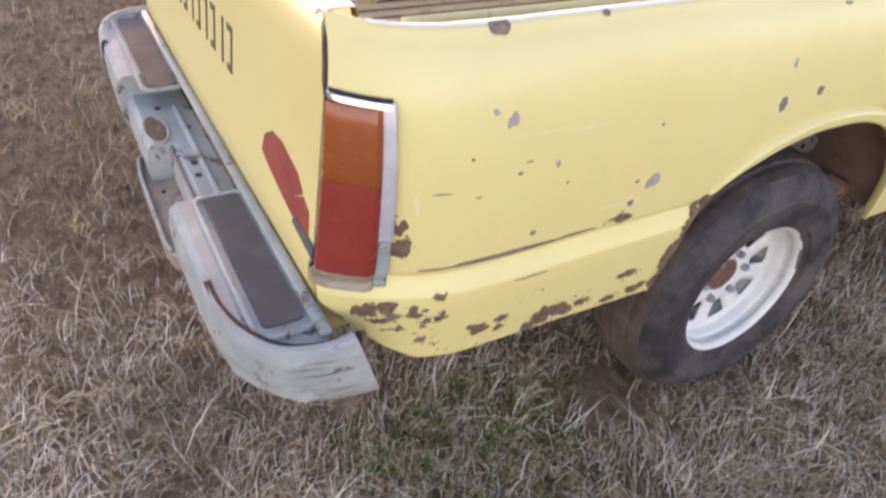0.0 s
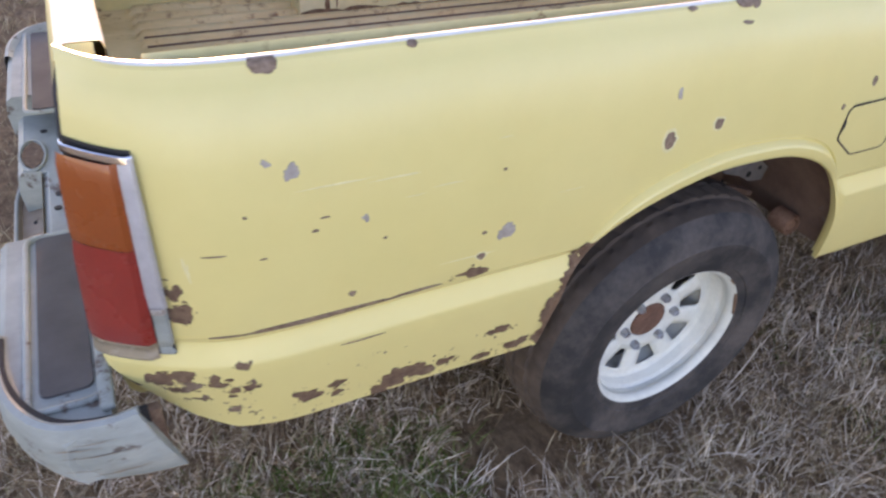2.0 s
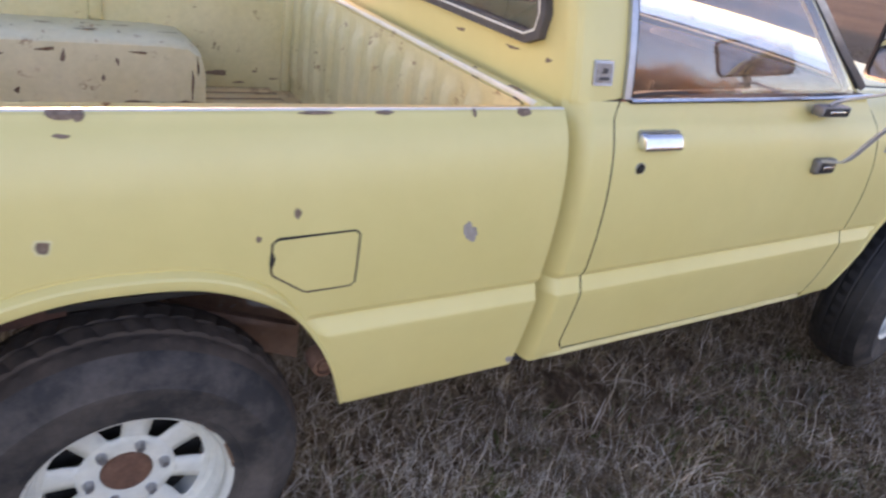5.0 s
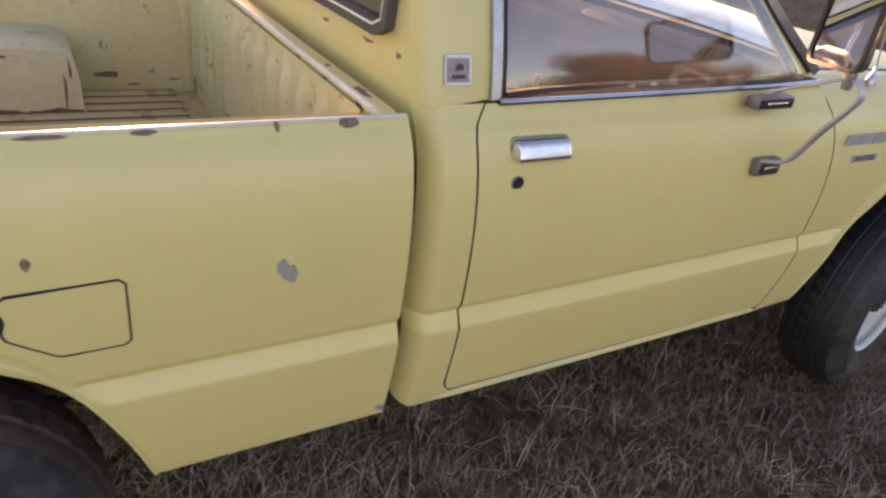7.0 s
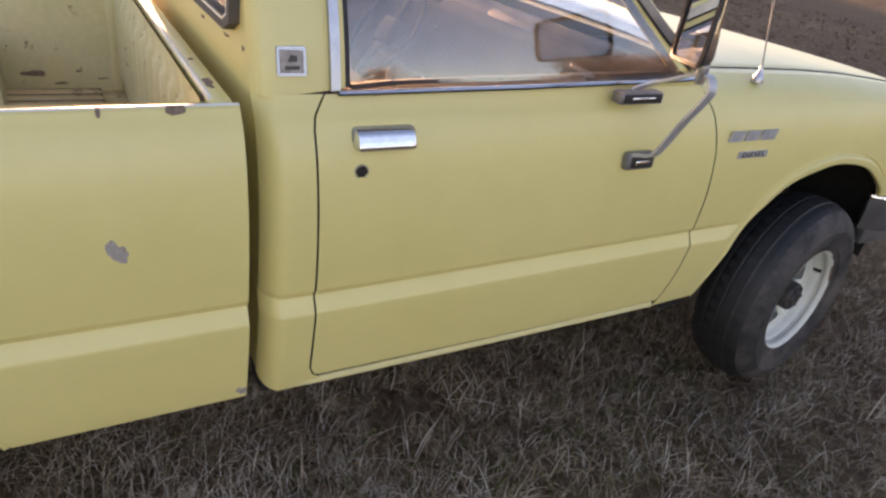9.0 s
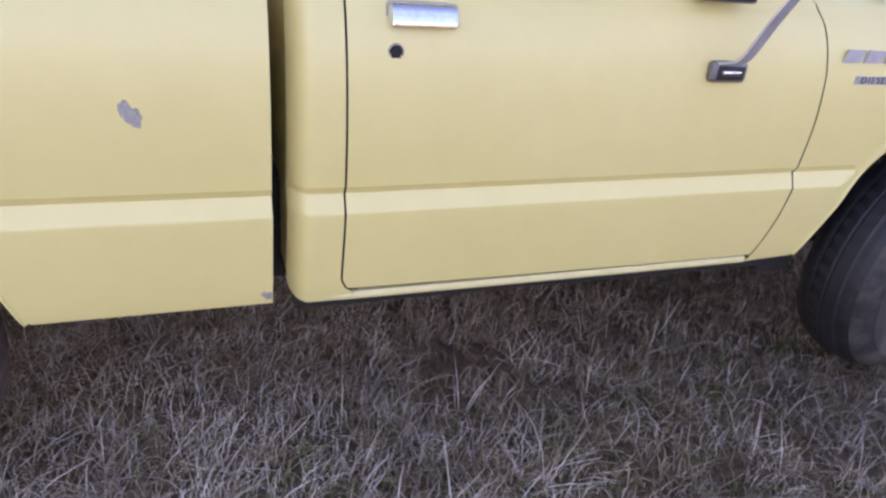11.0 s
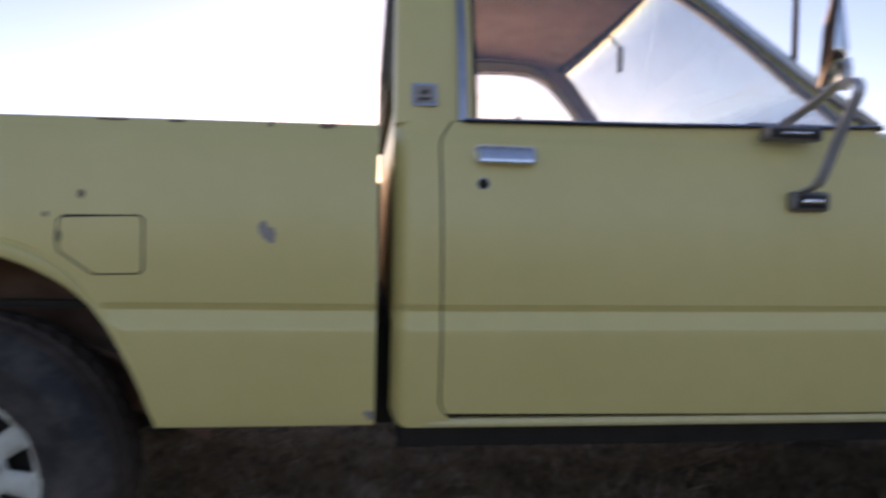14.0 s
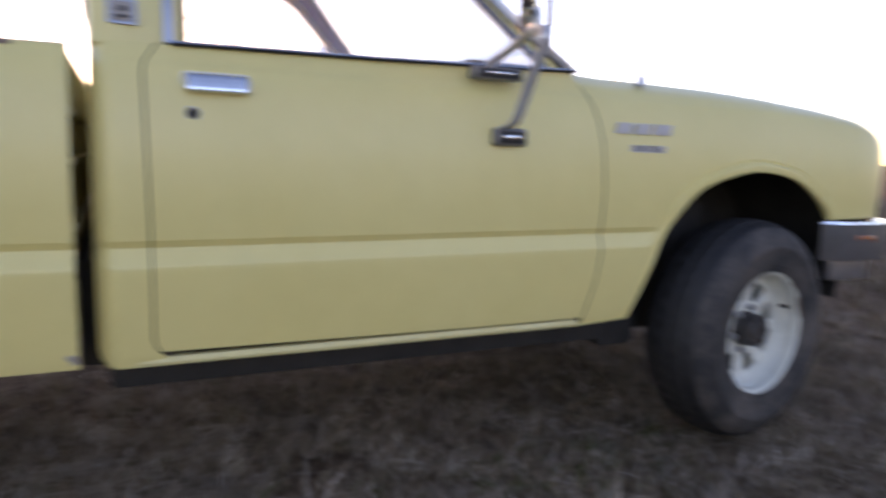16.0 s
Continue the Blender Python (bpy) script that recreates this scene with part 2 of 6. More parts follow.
def glass_mat(name="window_glass", dirt=1.0):
    """Clear pane with a film of dust and a few scratches."""
    m, nt, b = nodes_of(name)
    b.inputs["Base Color"].default_value = (0.92, 0.95, 0.94, 1)
    b.inputs["Transmission Weight"].default_value, b.inputs["IOR"].default_value, b.inputs["Roughness"].default_value = 1.0, 1.8, 0.0
    dust = nt.nodes.new("ShaderNodeBsdfDiffuse")
    dust.inputs["Color"].default_value = (0.55, 0.5, 0.43, 1)
    through_ = nt.nodes.new("ShaderNodeBsdfTranslucent")
    through_.inputs["Color"].default_value = (0.62, 0.56, 0.48, 1)
    both = nt.nodes.new("ShaderNodeMixShader")
    both.inputs[0].default_value = 0.02
    nt.links.new(dust.outputs[0], both.inputs[1])
    nt.links.new(through_.outputs[0], both.inputs[2])
    mix = nt.nodes.new("ShaderNodeMixShader")
    film = ramp(nt, noise_tex(nt, 5, 6, 0.65), [(0.35, (0.015 * dirt,) * 3), (0.8, (0.075 * dirt,) * 3)])
    specks = ramp(nt, noise_tex(nt, 55, 2, 0.5), [(0.72, (0, 0, 0)), (0.75, (0.3 * dirt,) * 3)])
    streak = ramp(nt, noise_tex(nt, 9, 3, 0.5, (0.5, 1, 6)), [(0.70, (0, 0, 0)), (0.74, (0.08 * dirt,) * 3)])
    fac = mixc(nt, 1.0, mixc(nt, 1.0, film, specks, "ADD"), streak, "ADD")
    nt.links.new(fac, mix.inputs[0])
    nt.links.new(b.outputs[0], mix.inputs[1])
    nt.links.new(both.outputs[0], mix.inputs[2])
    nt.links.new(mix.outputs[0], nt.nodes["Material Output"].inputs["Surface"])
    return m


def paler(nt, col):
    """Multiplies a ground colour: paler behind the truck, darker towards its nose."""
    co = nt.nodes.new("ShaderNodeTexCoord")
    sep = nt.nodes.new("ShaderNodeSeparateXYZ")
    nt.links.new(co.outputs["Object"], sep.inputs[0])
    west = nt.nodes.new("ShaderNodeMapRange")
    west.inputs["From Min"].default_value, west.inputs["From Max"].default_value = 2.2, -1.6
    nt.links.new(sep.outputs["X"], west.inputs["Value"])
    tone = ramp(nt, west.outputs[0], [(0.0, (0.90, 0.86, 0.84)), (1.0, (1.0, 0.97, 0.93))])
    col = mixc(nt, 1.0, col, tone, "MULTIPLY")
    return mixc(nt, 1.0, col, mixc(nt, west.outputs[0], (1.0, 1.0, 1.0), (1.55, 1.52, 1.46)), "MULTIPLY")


def ground_mat():
    m, nt, b = nodes_of("thatch_ground")
    soil = ramp(nt, noise_tex(nt, 1.3, 8, 0.7), [(0.3, (0.160, 0.106, 0.072)), (0.55, (0.240, 0.175, 0.122)), (0.75, (0.112, 0.102, 0.060))])
    straw = ramp(nt, noise_tex(nt, 26, 8, 0.75, (1, 0.45, 1)), [(0.42, (0.078, 0.055, 0.041)), (0.62, (0.373, 0.287, 0.199))])
    col = mixc(nt, 0.5, soil, straw)
    big = ramp(nt, noise_tex(nt, 0.09, 6, 0.65), [(0.3, (0.65, 0.62, 0.6)), (0.7, (1.1, 1.0, 0.85))])
    col = mixc(nt, 1.0, col, big, "MULTIPLY")
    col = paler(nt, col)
    nt.links.new(col, b.inputs["Base Color"])
    b.inputs["Roughness"].default_value, b.inputs["Specular IOR Level"].default_value = 0.95, 0.15
    bump(nt, b, noise_tex(nt, 30, 8, 0.75), 0.9, 0.03)
    return m


def grass_mat(name, stops):
    m, nt, b = nodes_of(name)
    geo = nt.nodes.new("ShaderNodeNewGeometry")
    col = ramp(nt, geo.outputs["Random Per Island"], stops)
    col = mixc(nt, 0.55, col, ramp(nt, noise_tex(nt, 2.1, 5, 0.6), [(0.35, (0.45, 0.42, 0.4)), (0.65, (1.15, 1.1, 1.0))]), "MULTIPLY")
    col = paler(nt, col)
    nt.links.new(col, b.inputs["Base Color"])
    b.inputs["Roughness"].default_value, b.inputs["Specular IOR Level"].default_value = 0.9, 0.08
    b.inputs["Transmission Weight"].default_value = 0.0
    return m


M["clearglass"] = glass_mat("windscreen_glass", 0.1)
M["mirror"], M["glass"], M["ground"] = mirror_mat(), glass_mat(), ground_mat()
M["grass"] = grass_mat("dry_grass", [(0.0, (0.163, 0.121, 0.081)), (0.45, (0.249, 0.194, 0.130)), (0.75, (0.335, 0.273, 0.184)), (0.93, (0.487, 0.418, 0.290)), (1.0, (0.137, 0.152, 0.053))])
M["straw"] = grass_mat("pale_straw", [(0.0, (0.400, 0.340, 0.270)), (0.5, (0.570, 0.510, 0.425)), (1.0, (0.730, 0.680, 0.600))])
M["weed"] = grass_mat("green_weed", [(0.0, (0.05, 0.075, 0.02)), (0.6, (0.09, 0.13, 0.035)), (1.0, (0.17, 0.19, 0.08))])
M["leaf"] = grass_mat("brown_foliage", [(0.0, (0.17, 0.10, 0.045)), (0.5, (0.27, 0.165, 0.07)), (1.0, (0.18, 0.14, 0.06))])


# ---- mesh builders ----
def mesh_ob(name, verts, faces, mat, parent=None, label="", angle=35, smooth=True):
    me = bpy.data.meshes.new(name)
    me.from_pydata([tuple(v) for v in verts], [], [tuple(f) for f in faces])
    me.validate()
    bm = bmesh.new()
    bm.from_mesh(me)
    bmesh.ops.recalc_face_normals(bm, faces=bm.faces)
    bm.to_mesh(me)
    bm.free()
    if smooth:
        me.shade_smooth()
        me.set_sharp_from_angle(angle=radians(angle))
    me.materials.append(M[mat] if isinstance(mat, str) else mat)
    ob = new(name, me)
    if parent:
        ob.parent = parent
    if label:
        ob["label"] = label
    return ob


class Build:
    """Gathers vertices and faces of one part."""

    def __init__(self):
        self.v, self.f = [], []

    def add(self, verts, faces, m=None):
        n = len(self.v)
        self.v += [tuple(m @ Vector(p)) if m else tuple(p) for p in verts]
        self.f += [tuple(i + n for i in f) for f in faces]
        return self

    def grid(self, rows, closed=False, m=None):
        """Rows of points joined into quads; closed joins each row's end to its start."""
        nr, nc = len(rows), len(rows[0])
        faces = []
        for i in range(nr - 1):
            for j in range(nc if closed else nc - 1):
                k = (j + 1) % nc
                faces.append((i * nc + j, i * nc + k, (i + 1) * nc + k, (i + 1) * nc + j))
        return self.add([p for r in rows for p in r], faces, m)

    def box(self, lo, hi, bev=0.0, m=None, seg=2):
        bm = bmesh.new()
        bmesh.ops.create_cube(bm, size=1)
        c, s = [(a + b) / 2 for a, b in zip(lo, hi)], [abs(b - a) for a, b in zip(lo, hi)]
        for v in bm.verts:
            v.co = Vector([c[i] + v.co[i] * s[i] for i in range(3)])
        if bev:
            bmesh.ops.bevel(bm, geom=bm.edges[:], offset=min(bev, min(s) * 0.45), segments=seg, affect="EDGES", profile=0.5)
        bm.verts.index_update()
        self.add([v.co for v in bm.verts], [[v.index for v in f.verts] for f in bm.faces], m)
        bm.free()
        return self

    def lathe(self, profile, n=48, m=None, caps=False):
        """Turns (radius, depth) pairs about the local y axis."""
        rows = [[(r * math.cos(2 * math.pi * k / n), h, r * math.sin(2 * math.pi * k / n)) for k in range(n)] for r, h in profile]
        self.grid(rows, True, m)
        if caps:
            a = len(self.v) - n * len(rows)
            self.f.append(tuple(range(a, a + n)))
            self.f.append(tuple(range(len(self.v) - n, len(self.v))))
        return self

    def sweep(self, path, section, up=(0, 0, 1), closed=False, caps=True, scale=None):
        """Carries a closed 2D section (across, up) along a path of points."""
        path = [Vector(p) for p in path]
        n, rows = len(path), []
        for i, p in enumerate(path):
            a, b = path[i - 1] if (i or closed) else p, path[(i + 1) % n] if (i < n - 1 or closed) else p
            d = (b - a).normalized()
            side = d.cross(Vector(up)).normalized()
            top = side.cross(d)
            k = scale[i] if scale else 1.0
            rows.append([p + side * (u * k) + top * (w * k) for u, w in section])
        if closed:
            rows.append(rows[0])
        self.grid(rows, True)
        if caps and not closed:
            ns = len(section)
            self.f.append(tuple(range(len(self.v) - ns, len(self.v))))
            self.f.append(tuple(range(len(self.v) - ns * n, len(self.v) - ns * (n - 1))))
        return self

    def tube(self, path, r, n=10, up=(0, 0, 1), closed=False, scale=None):
        return self.sweep(path, [(r * math.cos(2 * math.pi * k / n), r * math.sin(2 * math.pi * k / n)) for k in range(n)], up, closed, True, scale)

    def plate(self, outline, place, depth):
        """A flat shape: outline points (a, b); place(a, b, d) gives the point at d of the depth."""
        n = len(outline)
        vs = [place(a, b, 0.0) for a, b in outline] + [place(a, b, depth) for a, b in outline]
        fs = [tuple(range(n)), tuple(range(2 * n - 1, n - 1, -1))] + [(k, (k + 1) % n, n + (k + 1) % n, n + k) for k in range(n)]
        return self.add(vs, fs)

    def part(self, name, mat, parent=None, label="", angle=35, smooth=True):
        return mesh_ob(name, self.v, self.f, mat, parent, label, angle, smooth)


def round_rect(w, h, r, n=5):
    """Outline of a rectangle with round corners, centred."""
    out = []
    for cx, cy, a in ((w / 2 - r, h / 2 - r, 0), (-w / 2 + r, h / 2 - r, 90), (-w / 2 + r, -h / 2 + r, 180), (w / 2 - r, -h / 2 + r, 270)):
        for k in range(n + 1):
            t = radians(a + 90 * k / n)
            out.append((cx + r * math.cos(t), cy + r * math.sin(t)))
    return out


def smooth_line(pts, n=8):
    """Catmull-Rom through the points."""
    P = [np.array(p, float) for p in pts]
    P = [2 * P[0] - P[1]] + P + [2 * P[-1] - P[-2]]
    out = []
    for i in range(1, len(P) - 2):
        for k in range(n):
            t = k / n
            out.append(0.5 * (2 * P[i] + (P[i + 1] - P[i - 1]) * t + (2 * P[i - 1] - 5 * P[i] + 4 * P[i + 1] - P[i + 2]) * t * t + (3 * P[i] - P[i - 1] - 3 * P[i + 1] + P[i + 2]) * t ** 3))
    return [tuple(p) for p in out] + [tuple(P[-2])]

# ---- yellow pickup: x runs forward from the rear axle, y = 0 is the flank, y = 0.8 the middle ----
W = 1.60
truck = tagged(new("pickup_truck"), "faded pale yellow pickup truck with rust patches, parked on dry grass", "pickup truck")

LOWER = smooth_line([(0.38, 0.042), (0.43, 0.026), (0.46, 0.017), (0.52, 0.006), (0.58, -0.0030), (0.6185, -0.0074)], 4)
UPPER = smooth_line([(0.6835, -0.0015), (0.71, -0.0040), (0.76, -0.0072), (0.80, -0.0080), (0.85, -0.0068), (0.90, -0.0022), (0.94, 0.0045), (0.98, 0.0150), (1.01, 0.0285), (1.03, 0.0430), (1.06, 0.058)], 5)
PROFILE = LOWER + [(0.6290, -0.0082), (0.6325, -0.0079), (0.6355, -0.0069), (0.6385, -0.0054), (0.6665, 0.0072), (0.6680, 0.0075), (0.6690, 0.0070), (0.6828, -0.0014)] + UPPER
PZ, PY = [p[0] for p in PROFILE], [p[1] for p in PROFILE]
REAR_ARCH = smooth_line([(-0.353, 0.451), (-0.336, 0.575), (-0.305, 0.660), (-0.223, 0.727), (-0.103, 0.768), (0.006, 0.777), (0.115, 0.767), (0.213, 0.726), (0.287, 0.663), (0.347, 0.560), (0.391, 0.4345)], 8)
FRONT_ARCH = smooth_line([(2.122, 0.4385), (2.175, 0.575), (2.224, 0.680), (2.318, 0.782), (2.456, 0.829), (2.566, 0.839), (2.700, 0.815), (2.815, 0.748), (2.862, 0.7005)], 8)


def taper(z):
    """The arch's pressed flange is full over the crown and thins out down the legs."""
    t = np.clip((np.asarray(z, float) - 0.655) / 0.10, 0, 1)
    return 0.22 + 0.78 * t * t * (3 - 2 * t)


def offset(curve, d):
    """The arch line moved outward by d, less on the legs."""
    P = np.array(curve)
    d = d * taper(P[:, 1])
    T = np.gradient(P, axis=0)
    T /= np.linalg.norm(T, axis=1, keepdims=True)
    N = np.stack([-T[:, 1], T[:, 0]], 1)
    out = P + N * d[:, None]
    out[0], out[-1] = (P[0][0] - d[0], P[0][1]), (P[-1][0] + d[-1], P[-1][1])
    return out


RA, FA = np.array(REAR_ARCH), np.array(FRONT_ARCH)
RI, FI = int(RA[:, 1].argmax()), int(FA[:, 1].argmax())
PLAIN = [p for p in PROFILE if p[0] < 0.59 or p[0] > 0.69]


def crease_dip(x, z):
    """The crease falls a little towards the tail and rises towards the nose."""
    w = np.clip((np.asarray(z) - 0.53) / 0.06, 0, 1) * np.clip((0.80 - np.asarray(z)) / 0.09, 0, 1)
    return np.interp(x, [-1.0, -0.35, 0.40, 1.0, 2.1, 3.2], [-0.013, -0.008, 0.0, 0.0, 0.006, 0.008]) * w


def crease_fade(x, z):
    """1 where the pressed crease is full, falling to 0 beside a wheel arch."""
    rl = np.interp(z, RA[:RI + 1, 1], RA[:RI + 1, 0])
    rr = np.interp(z, RA[RI:, 1][::-1], RA[RI:, 0][::-1])
    fl_ = np.interp(z, FA[:FI + 1, 1], FA[:FI + 1, 0])
    fr_ = np.interp(z, FA[FI:, 1][::-1], FA[FI:, 0][::-1])
    gap = np.maximum(np.maximum(rl - x, x - rr), 0)
    gap = np.minimum(gap, np.maximum(np.maximum(fl_ - x, x - fr_), 0))
    near, wide = np.where(x < -0.2, 0.0, np.where(x < 1.5, 0.010, 0.024)), np.where(x < -0.2, 0.010, np.where(x < 1.5, 0.014, 0.024))
    t = np.clip((gap - near) / wide, 0, 1)
    return t * t * (3 - 2 * t)


def flank(x, z):
    """Depth y of the right flank at (x, z)."""
    x, z = np.asarray(x, float), np.asarray(z, float)
    k = crease_fade(x, z)
    z = z - crease_dip(x, z)
    y = np.interp(z, PZ, PY) * k + np.interp(z, [p[0] for p in PLAIN], [p[1] for p in PLAIN]) * (1 - k)
    y = y - 0.007 * np.clip(1 - ((x - 0.75) / 1.3) ** 2, 0, 1)
    y = y + 0.10 * np.clip((-0.70 - x) / 0.30, 0, 1.1) ** 4
    y = y + 0.13 * np.clip((x - 2.95) / 0.30, 0, 1.1) ** 3
    return y


def panel(zs, xl, xr, nu, arch=None, ztop=None, roll=None, extra=None, zlow=None):
    """Rows of flank points from z to z between two edges; cut by a wheel arch and by a top line."""
    B = Build()
    us, rows = np.linspace(0, 1, nu), []
    for z in zs:
        a, b = xl(z), xr(z)
        x = a + (b - a) * us
        zz = z + crease_dip(x, np.full(nu, z))
        if zlow is not None:
            zz = np.maximum(zz, zlow(x))
        if arch is not None:
            ax, az = offset(arch, 0.036).T
            inside = (x > ax[0]) & (x < ax[-1])
            zz = np.where(inside, np.maximum(zz, np.interp(x, ax, az)), zz)
        if ztop is not None:
            zz = np.minimum(zz, ztop(x))
        y = flank(x, zz)
        if roll is not None:
            y = y + roll(x, zz)
        rows.append(list(zip(x, y, zz)))
    B.grid(rows)
    if arch is not None:
        band = []
        for d, o in ((0.041, 0.0015), (0.037, 0.0006), (0.035, 0.001), (0.0325, 0.0035), (0.030, 0.003), (0.027, -0.003), (0.0235, -0.009), (0.020, -0.0115), (0.012, -0.012), (0.003, -0.010), (0.0, -0.007)):
            band.append([(x, float(flank(x, z)) + o * float(taper(z)), z) for x, z in offset(arch, d)])
        band.append([(x, float(flank(x, z)) + 0.004, z) for x, z in offset(arch, 0.001)])
        band.append([(x, float(flank(x, z)) + 0.010, z) for x, z in offset(arch, 0.004)])
        B.grid(band)
    low = rows[0]
    B.grid([[(x, y + d, z + (0.004 if d else 0)) for x, y, z in low] for d in (0.0, 0.02)])
    return B


def tail_lean(B):
    """The rear end slopes: low down it stands out, the top leans forward; the rail falls a little to the rear."""
    out = []
    for x, y, z in B.v:
        k = min(1.0, max(0.0, (-0.925 - x) / 0.07))
        dx = k * float(np.interp(z, [0.45, 0.62, 0.94, 1.05], [-0.012, -0.030, 0.0, 0.016]))
        dz = -0.013 * min(1, max(0, (0.8 - x) / 1.7)) * min(1, max(0, (z - 0.93) / 0.09))
        out.append((x + dx, y, z + dz))
    B.v = out
    return B


def weld(ob, dist=2e-5, sharp=19):
    bm = bmesh.new()
    bm.from_mesh(ob.data)
    bmesh.ops.remove_doubles(bm, verts=bm.verts, dist=dist)
    bmesh.ops.dissolve_degenerate(bm, edges=bm.edges, dist=1e-6)
    bmesh.ops.recalc_face_normals(bm, faces=bm.faces)
    bm.to_mesh(ob.data)
    bm.free()
    ob.data.shade_smooth()
    ob.data.set_sharp_from_angle(angle=radians(sharp))
    return ob


def flipped(B):
    """The same part on the truck's other side."""
    C = Build()
    C.v, C.f = [(x, W - y, z) for x, y, z in B.v], [f[::-1] for f in B.f]
    return C


def rows_z(a, b, step=0.012):
    zs = set(np.round(np.arange(a, b, step), 4)) | {a, b}
    zs |= {p for p in PZ if a < p < b}
    return sorted(zs)


const = lambda c: (lambda *_: c)
BED_TAIL, BED_FRONT, RAIL = -1.0, 0.815, 1.042

# cargo bed sides
tail_low = lambda x: np.interp(x, [-1.0, -0.965, -0.93, -0.88, -0.80, -0.3, 0.38, 0.82], [0.60, 0.545, 0.50, 0.468, 0.457, 0.449, 0.434, 0.436])
bed = panel(rows_z(0.43, 1.03), const(BED_TAIL), const(BED_FRONT), 240, REAR_ARCH, zlow=tail_low)
xs = np.linspace(BED_TAIL, BED_FRONT, 120)
y0 = flank(xs, np.full(120, 1.03))
bed.grid([[(x, y + a, 1.03 + h) for x, y in zip(xs, y0)] for a, h in ((0, 0), (0.004, 0.007), (0.009, 0.0110), (0.013, 0.0122), (0.019, 0.0112), (0.026, 0.0090), (0.032, 0.0060), (0.036, 0.0015), (0.037, -0.004), (0.037, -0.10))])
zs = [z for z in rows_z(0.43, 1.03) if z >= 0.44]
bed.grid([[(BED_FRONT - 0.002 * (d > 0), float(flank(BED_FRONT, z)) + d, z) for z in zs] for d in (0, 0.03)])
zs = [z for z in rows_z(0.43, 1.03) if z >= 0.615]
bed.grid([[(BED_TAIL + d, float(flank(BED_TAIL, z)) + 0.1 * d, z) for z in zs] for d in (0, 0.02)])
tail_lean(bed)
M["bedside"] = rust_flecks(M["paint"].copy())
M["bedside"].name = "flecked_yellow_paint"
bed_side = weld(bed.part("bed_side", "bedside", truck, "yellow bed side with grey and rusty chips"))
weld(flipped(bed).part("bed_side", "paint", truck))
M["scuffed"] = surf("scuffed_paint", (0.77, 0.68, 0.33), (0.82, 0.74, 0.43), 40, 0.6)
M["worn_and_lit"] = surf("worn_and_sunlit_pale_paint", (0.74, 0.70, 0.56), (0.84, 0.82, 0.74), 14, 0.38, bscale=60, bstr=0.15, stain=(0.40, 0.33, 0.22), stain_at=(0.66, 0.72), stain_scale=18)
# pale strip along the rail top: sun and sky light put into its colour
cx_ = [x for x in xs if x > -0.965]
cy_ = [float(flank(x, 1.03)) for x in cx_]
cap = Build().grid([[(x, y + a + 0.0012 * noise.noise((x * 30, a * 90, 0)), 1.03 + h) for x, y in zip(cx_, cy_)] for a, h in ((0.0075, 0.0107), (0.0105, 0.0124), (0.0135, 0.0130), (0.019, 0.0120), (0.026, 0.0098), (0.033, 0.0062), (0.0370, 0.0010))])
tail_lean(cap).part("rail_lit_strip", "worn_and_lit", bed_side, "rail edge coloured pale as if sunlit")

# fuel flap: thin raised plate within a dark gap
flap = [(0.232, 0.8435), (0.366, 0.847), (0.375, 0.839), (0.375, 0.745), (0.367, 0.737), (0.289, 0.735), (0.280, 0.738), (0.226, 0.776), (0.222, 0.784), (0.222, 0.835)]
seam_line = []
for (ax_, az_), (bx_, bz_) in zip(flap, flap[1:] + flap[:1]):
    seam_line += [(ax_ + (bx_ - ax_) * k / 8, az_ + (bz_ - az_) * k / 8) for k in range(8)]
Build().sweep([(x, float(flank(x, z)) + 0.0006, z) for x, z in seam_line], [(0.0015, 0.0018), (-0.0015, 0.0018), (-0.0015, -0.0018), (0.0015, -0.0018)], up=(0, 1, 0), closed=True).part("flap_gap", "under", bed_side)
top_gap = [(0.222, 0.826), (0.224, 0.838), (0.233, 0.8436), (0.262, 0.8443), (0.30, 0.8453), (0.34, 0.8463), (0.366, 0.847), (0.373, 0.8415)]
thick = [0.0006, 0.0022, 0.0027, 0.0024, 0.0019, 0.0016, 0.0014, 0.0005]
Build().grid([[(x + (0.6 * s * d if k < 2 else 0.0), float(flank(x, z)) - 0.0014, z + s * d) for k, ((x, z), d) in enumerate(zip(top_gap, thick))] for s in (-1, 1)]).part("flap_gap", "rubber", bed_side)
hinge = [(0.2205, 0.822, 0.0006), (0.2225, 0.815, 0.0034), (0.2235, 0.807, 0.0046), (0.2225, 0.799, 0.0040), (0.2215, 0.790, 0.0016), (0.222, 0.782, 0.0006)]
Build().grid([[(x + s * d, float(flank(x, z)) - 0.0014, z) for x, z, d in hinge] for s in (-1, 1)]).part("flap_hinge_gap", "rubber", bed_side, "dark open gap at the flap hinge")
fz = np.linspace(0.7375, 0.8440, 12)
fx0 = lambda z: float(np.interp(z, [0.735, 0.738, 0.776, 0.784, 0.835, 0.8435], [0.289, 0.2825, 0.228, 0.2245, 0.2245, 0.233]))
Build().grid([[(x, float(flank(x, z)) - 0.0009, z) for x in np.linspace(fx0(z), 0.3725, 12)] for z in fz]).part("fuel_flap", "paint", bed_side)

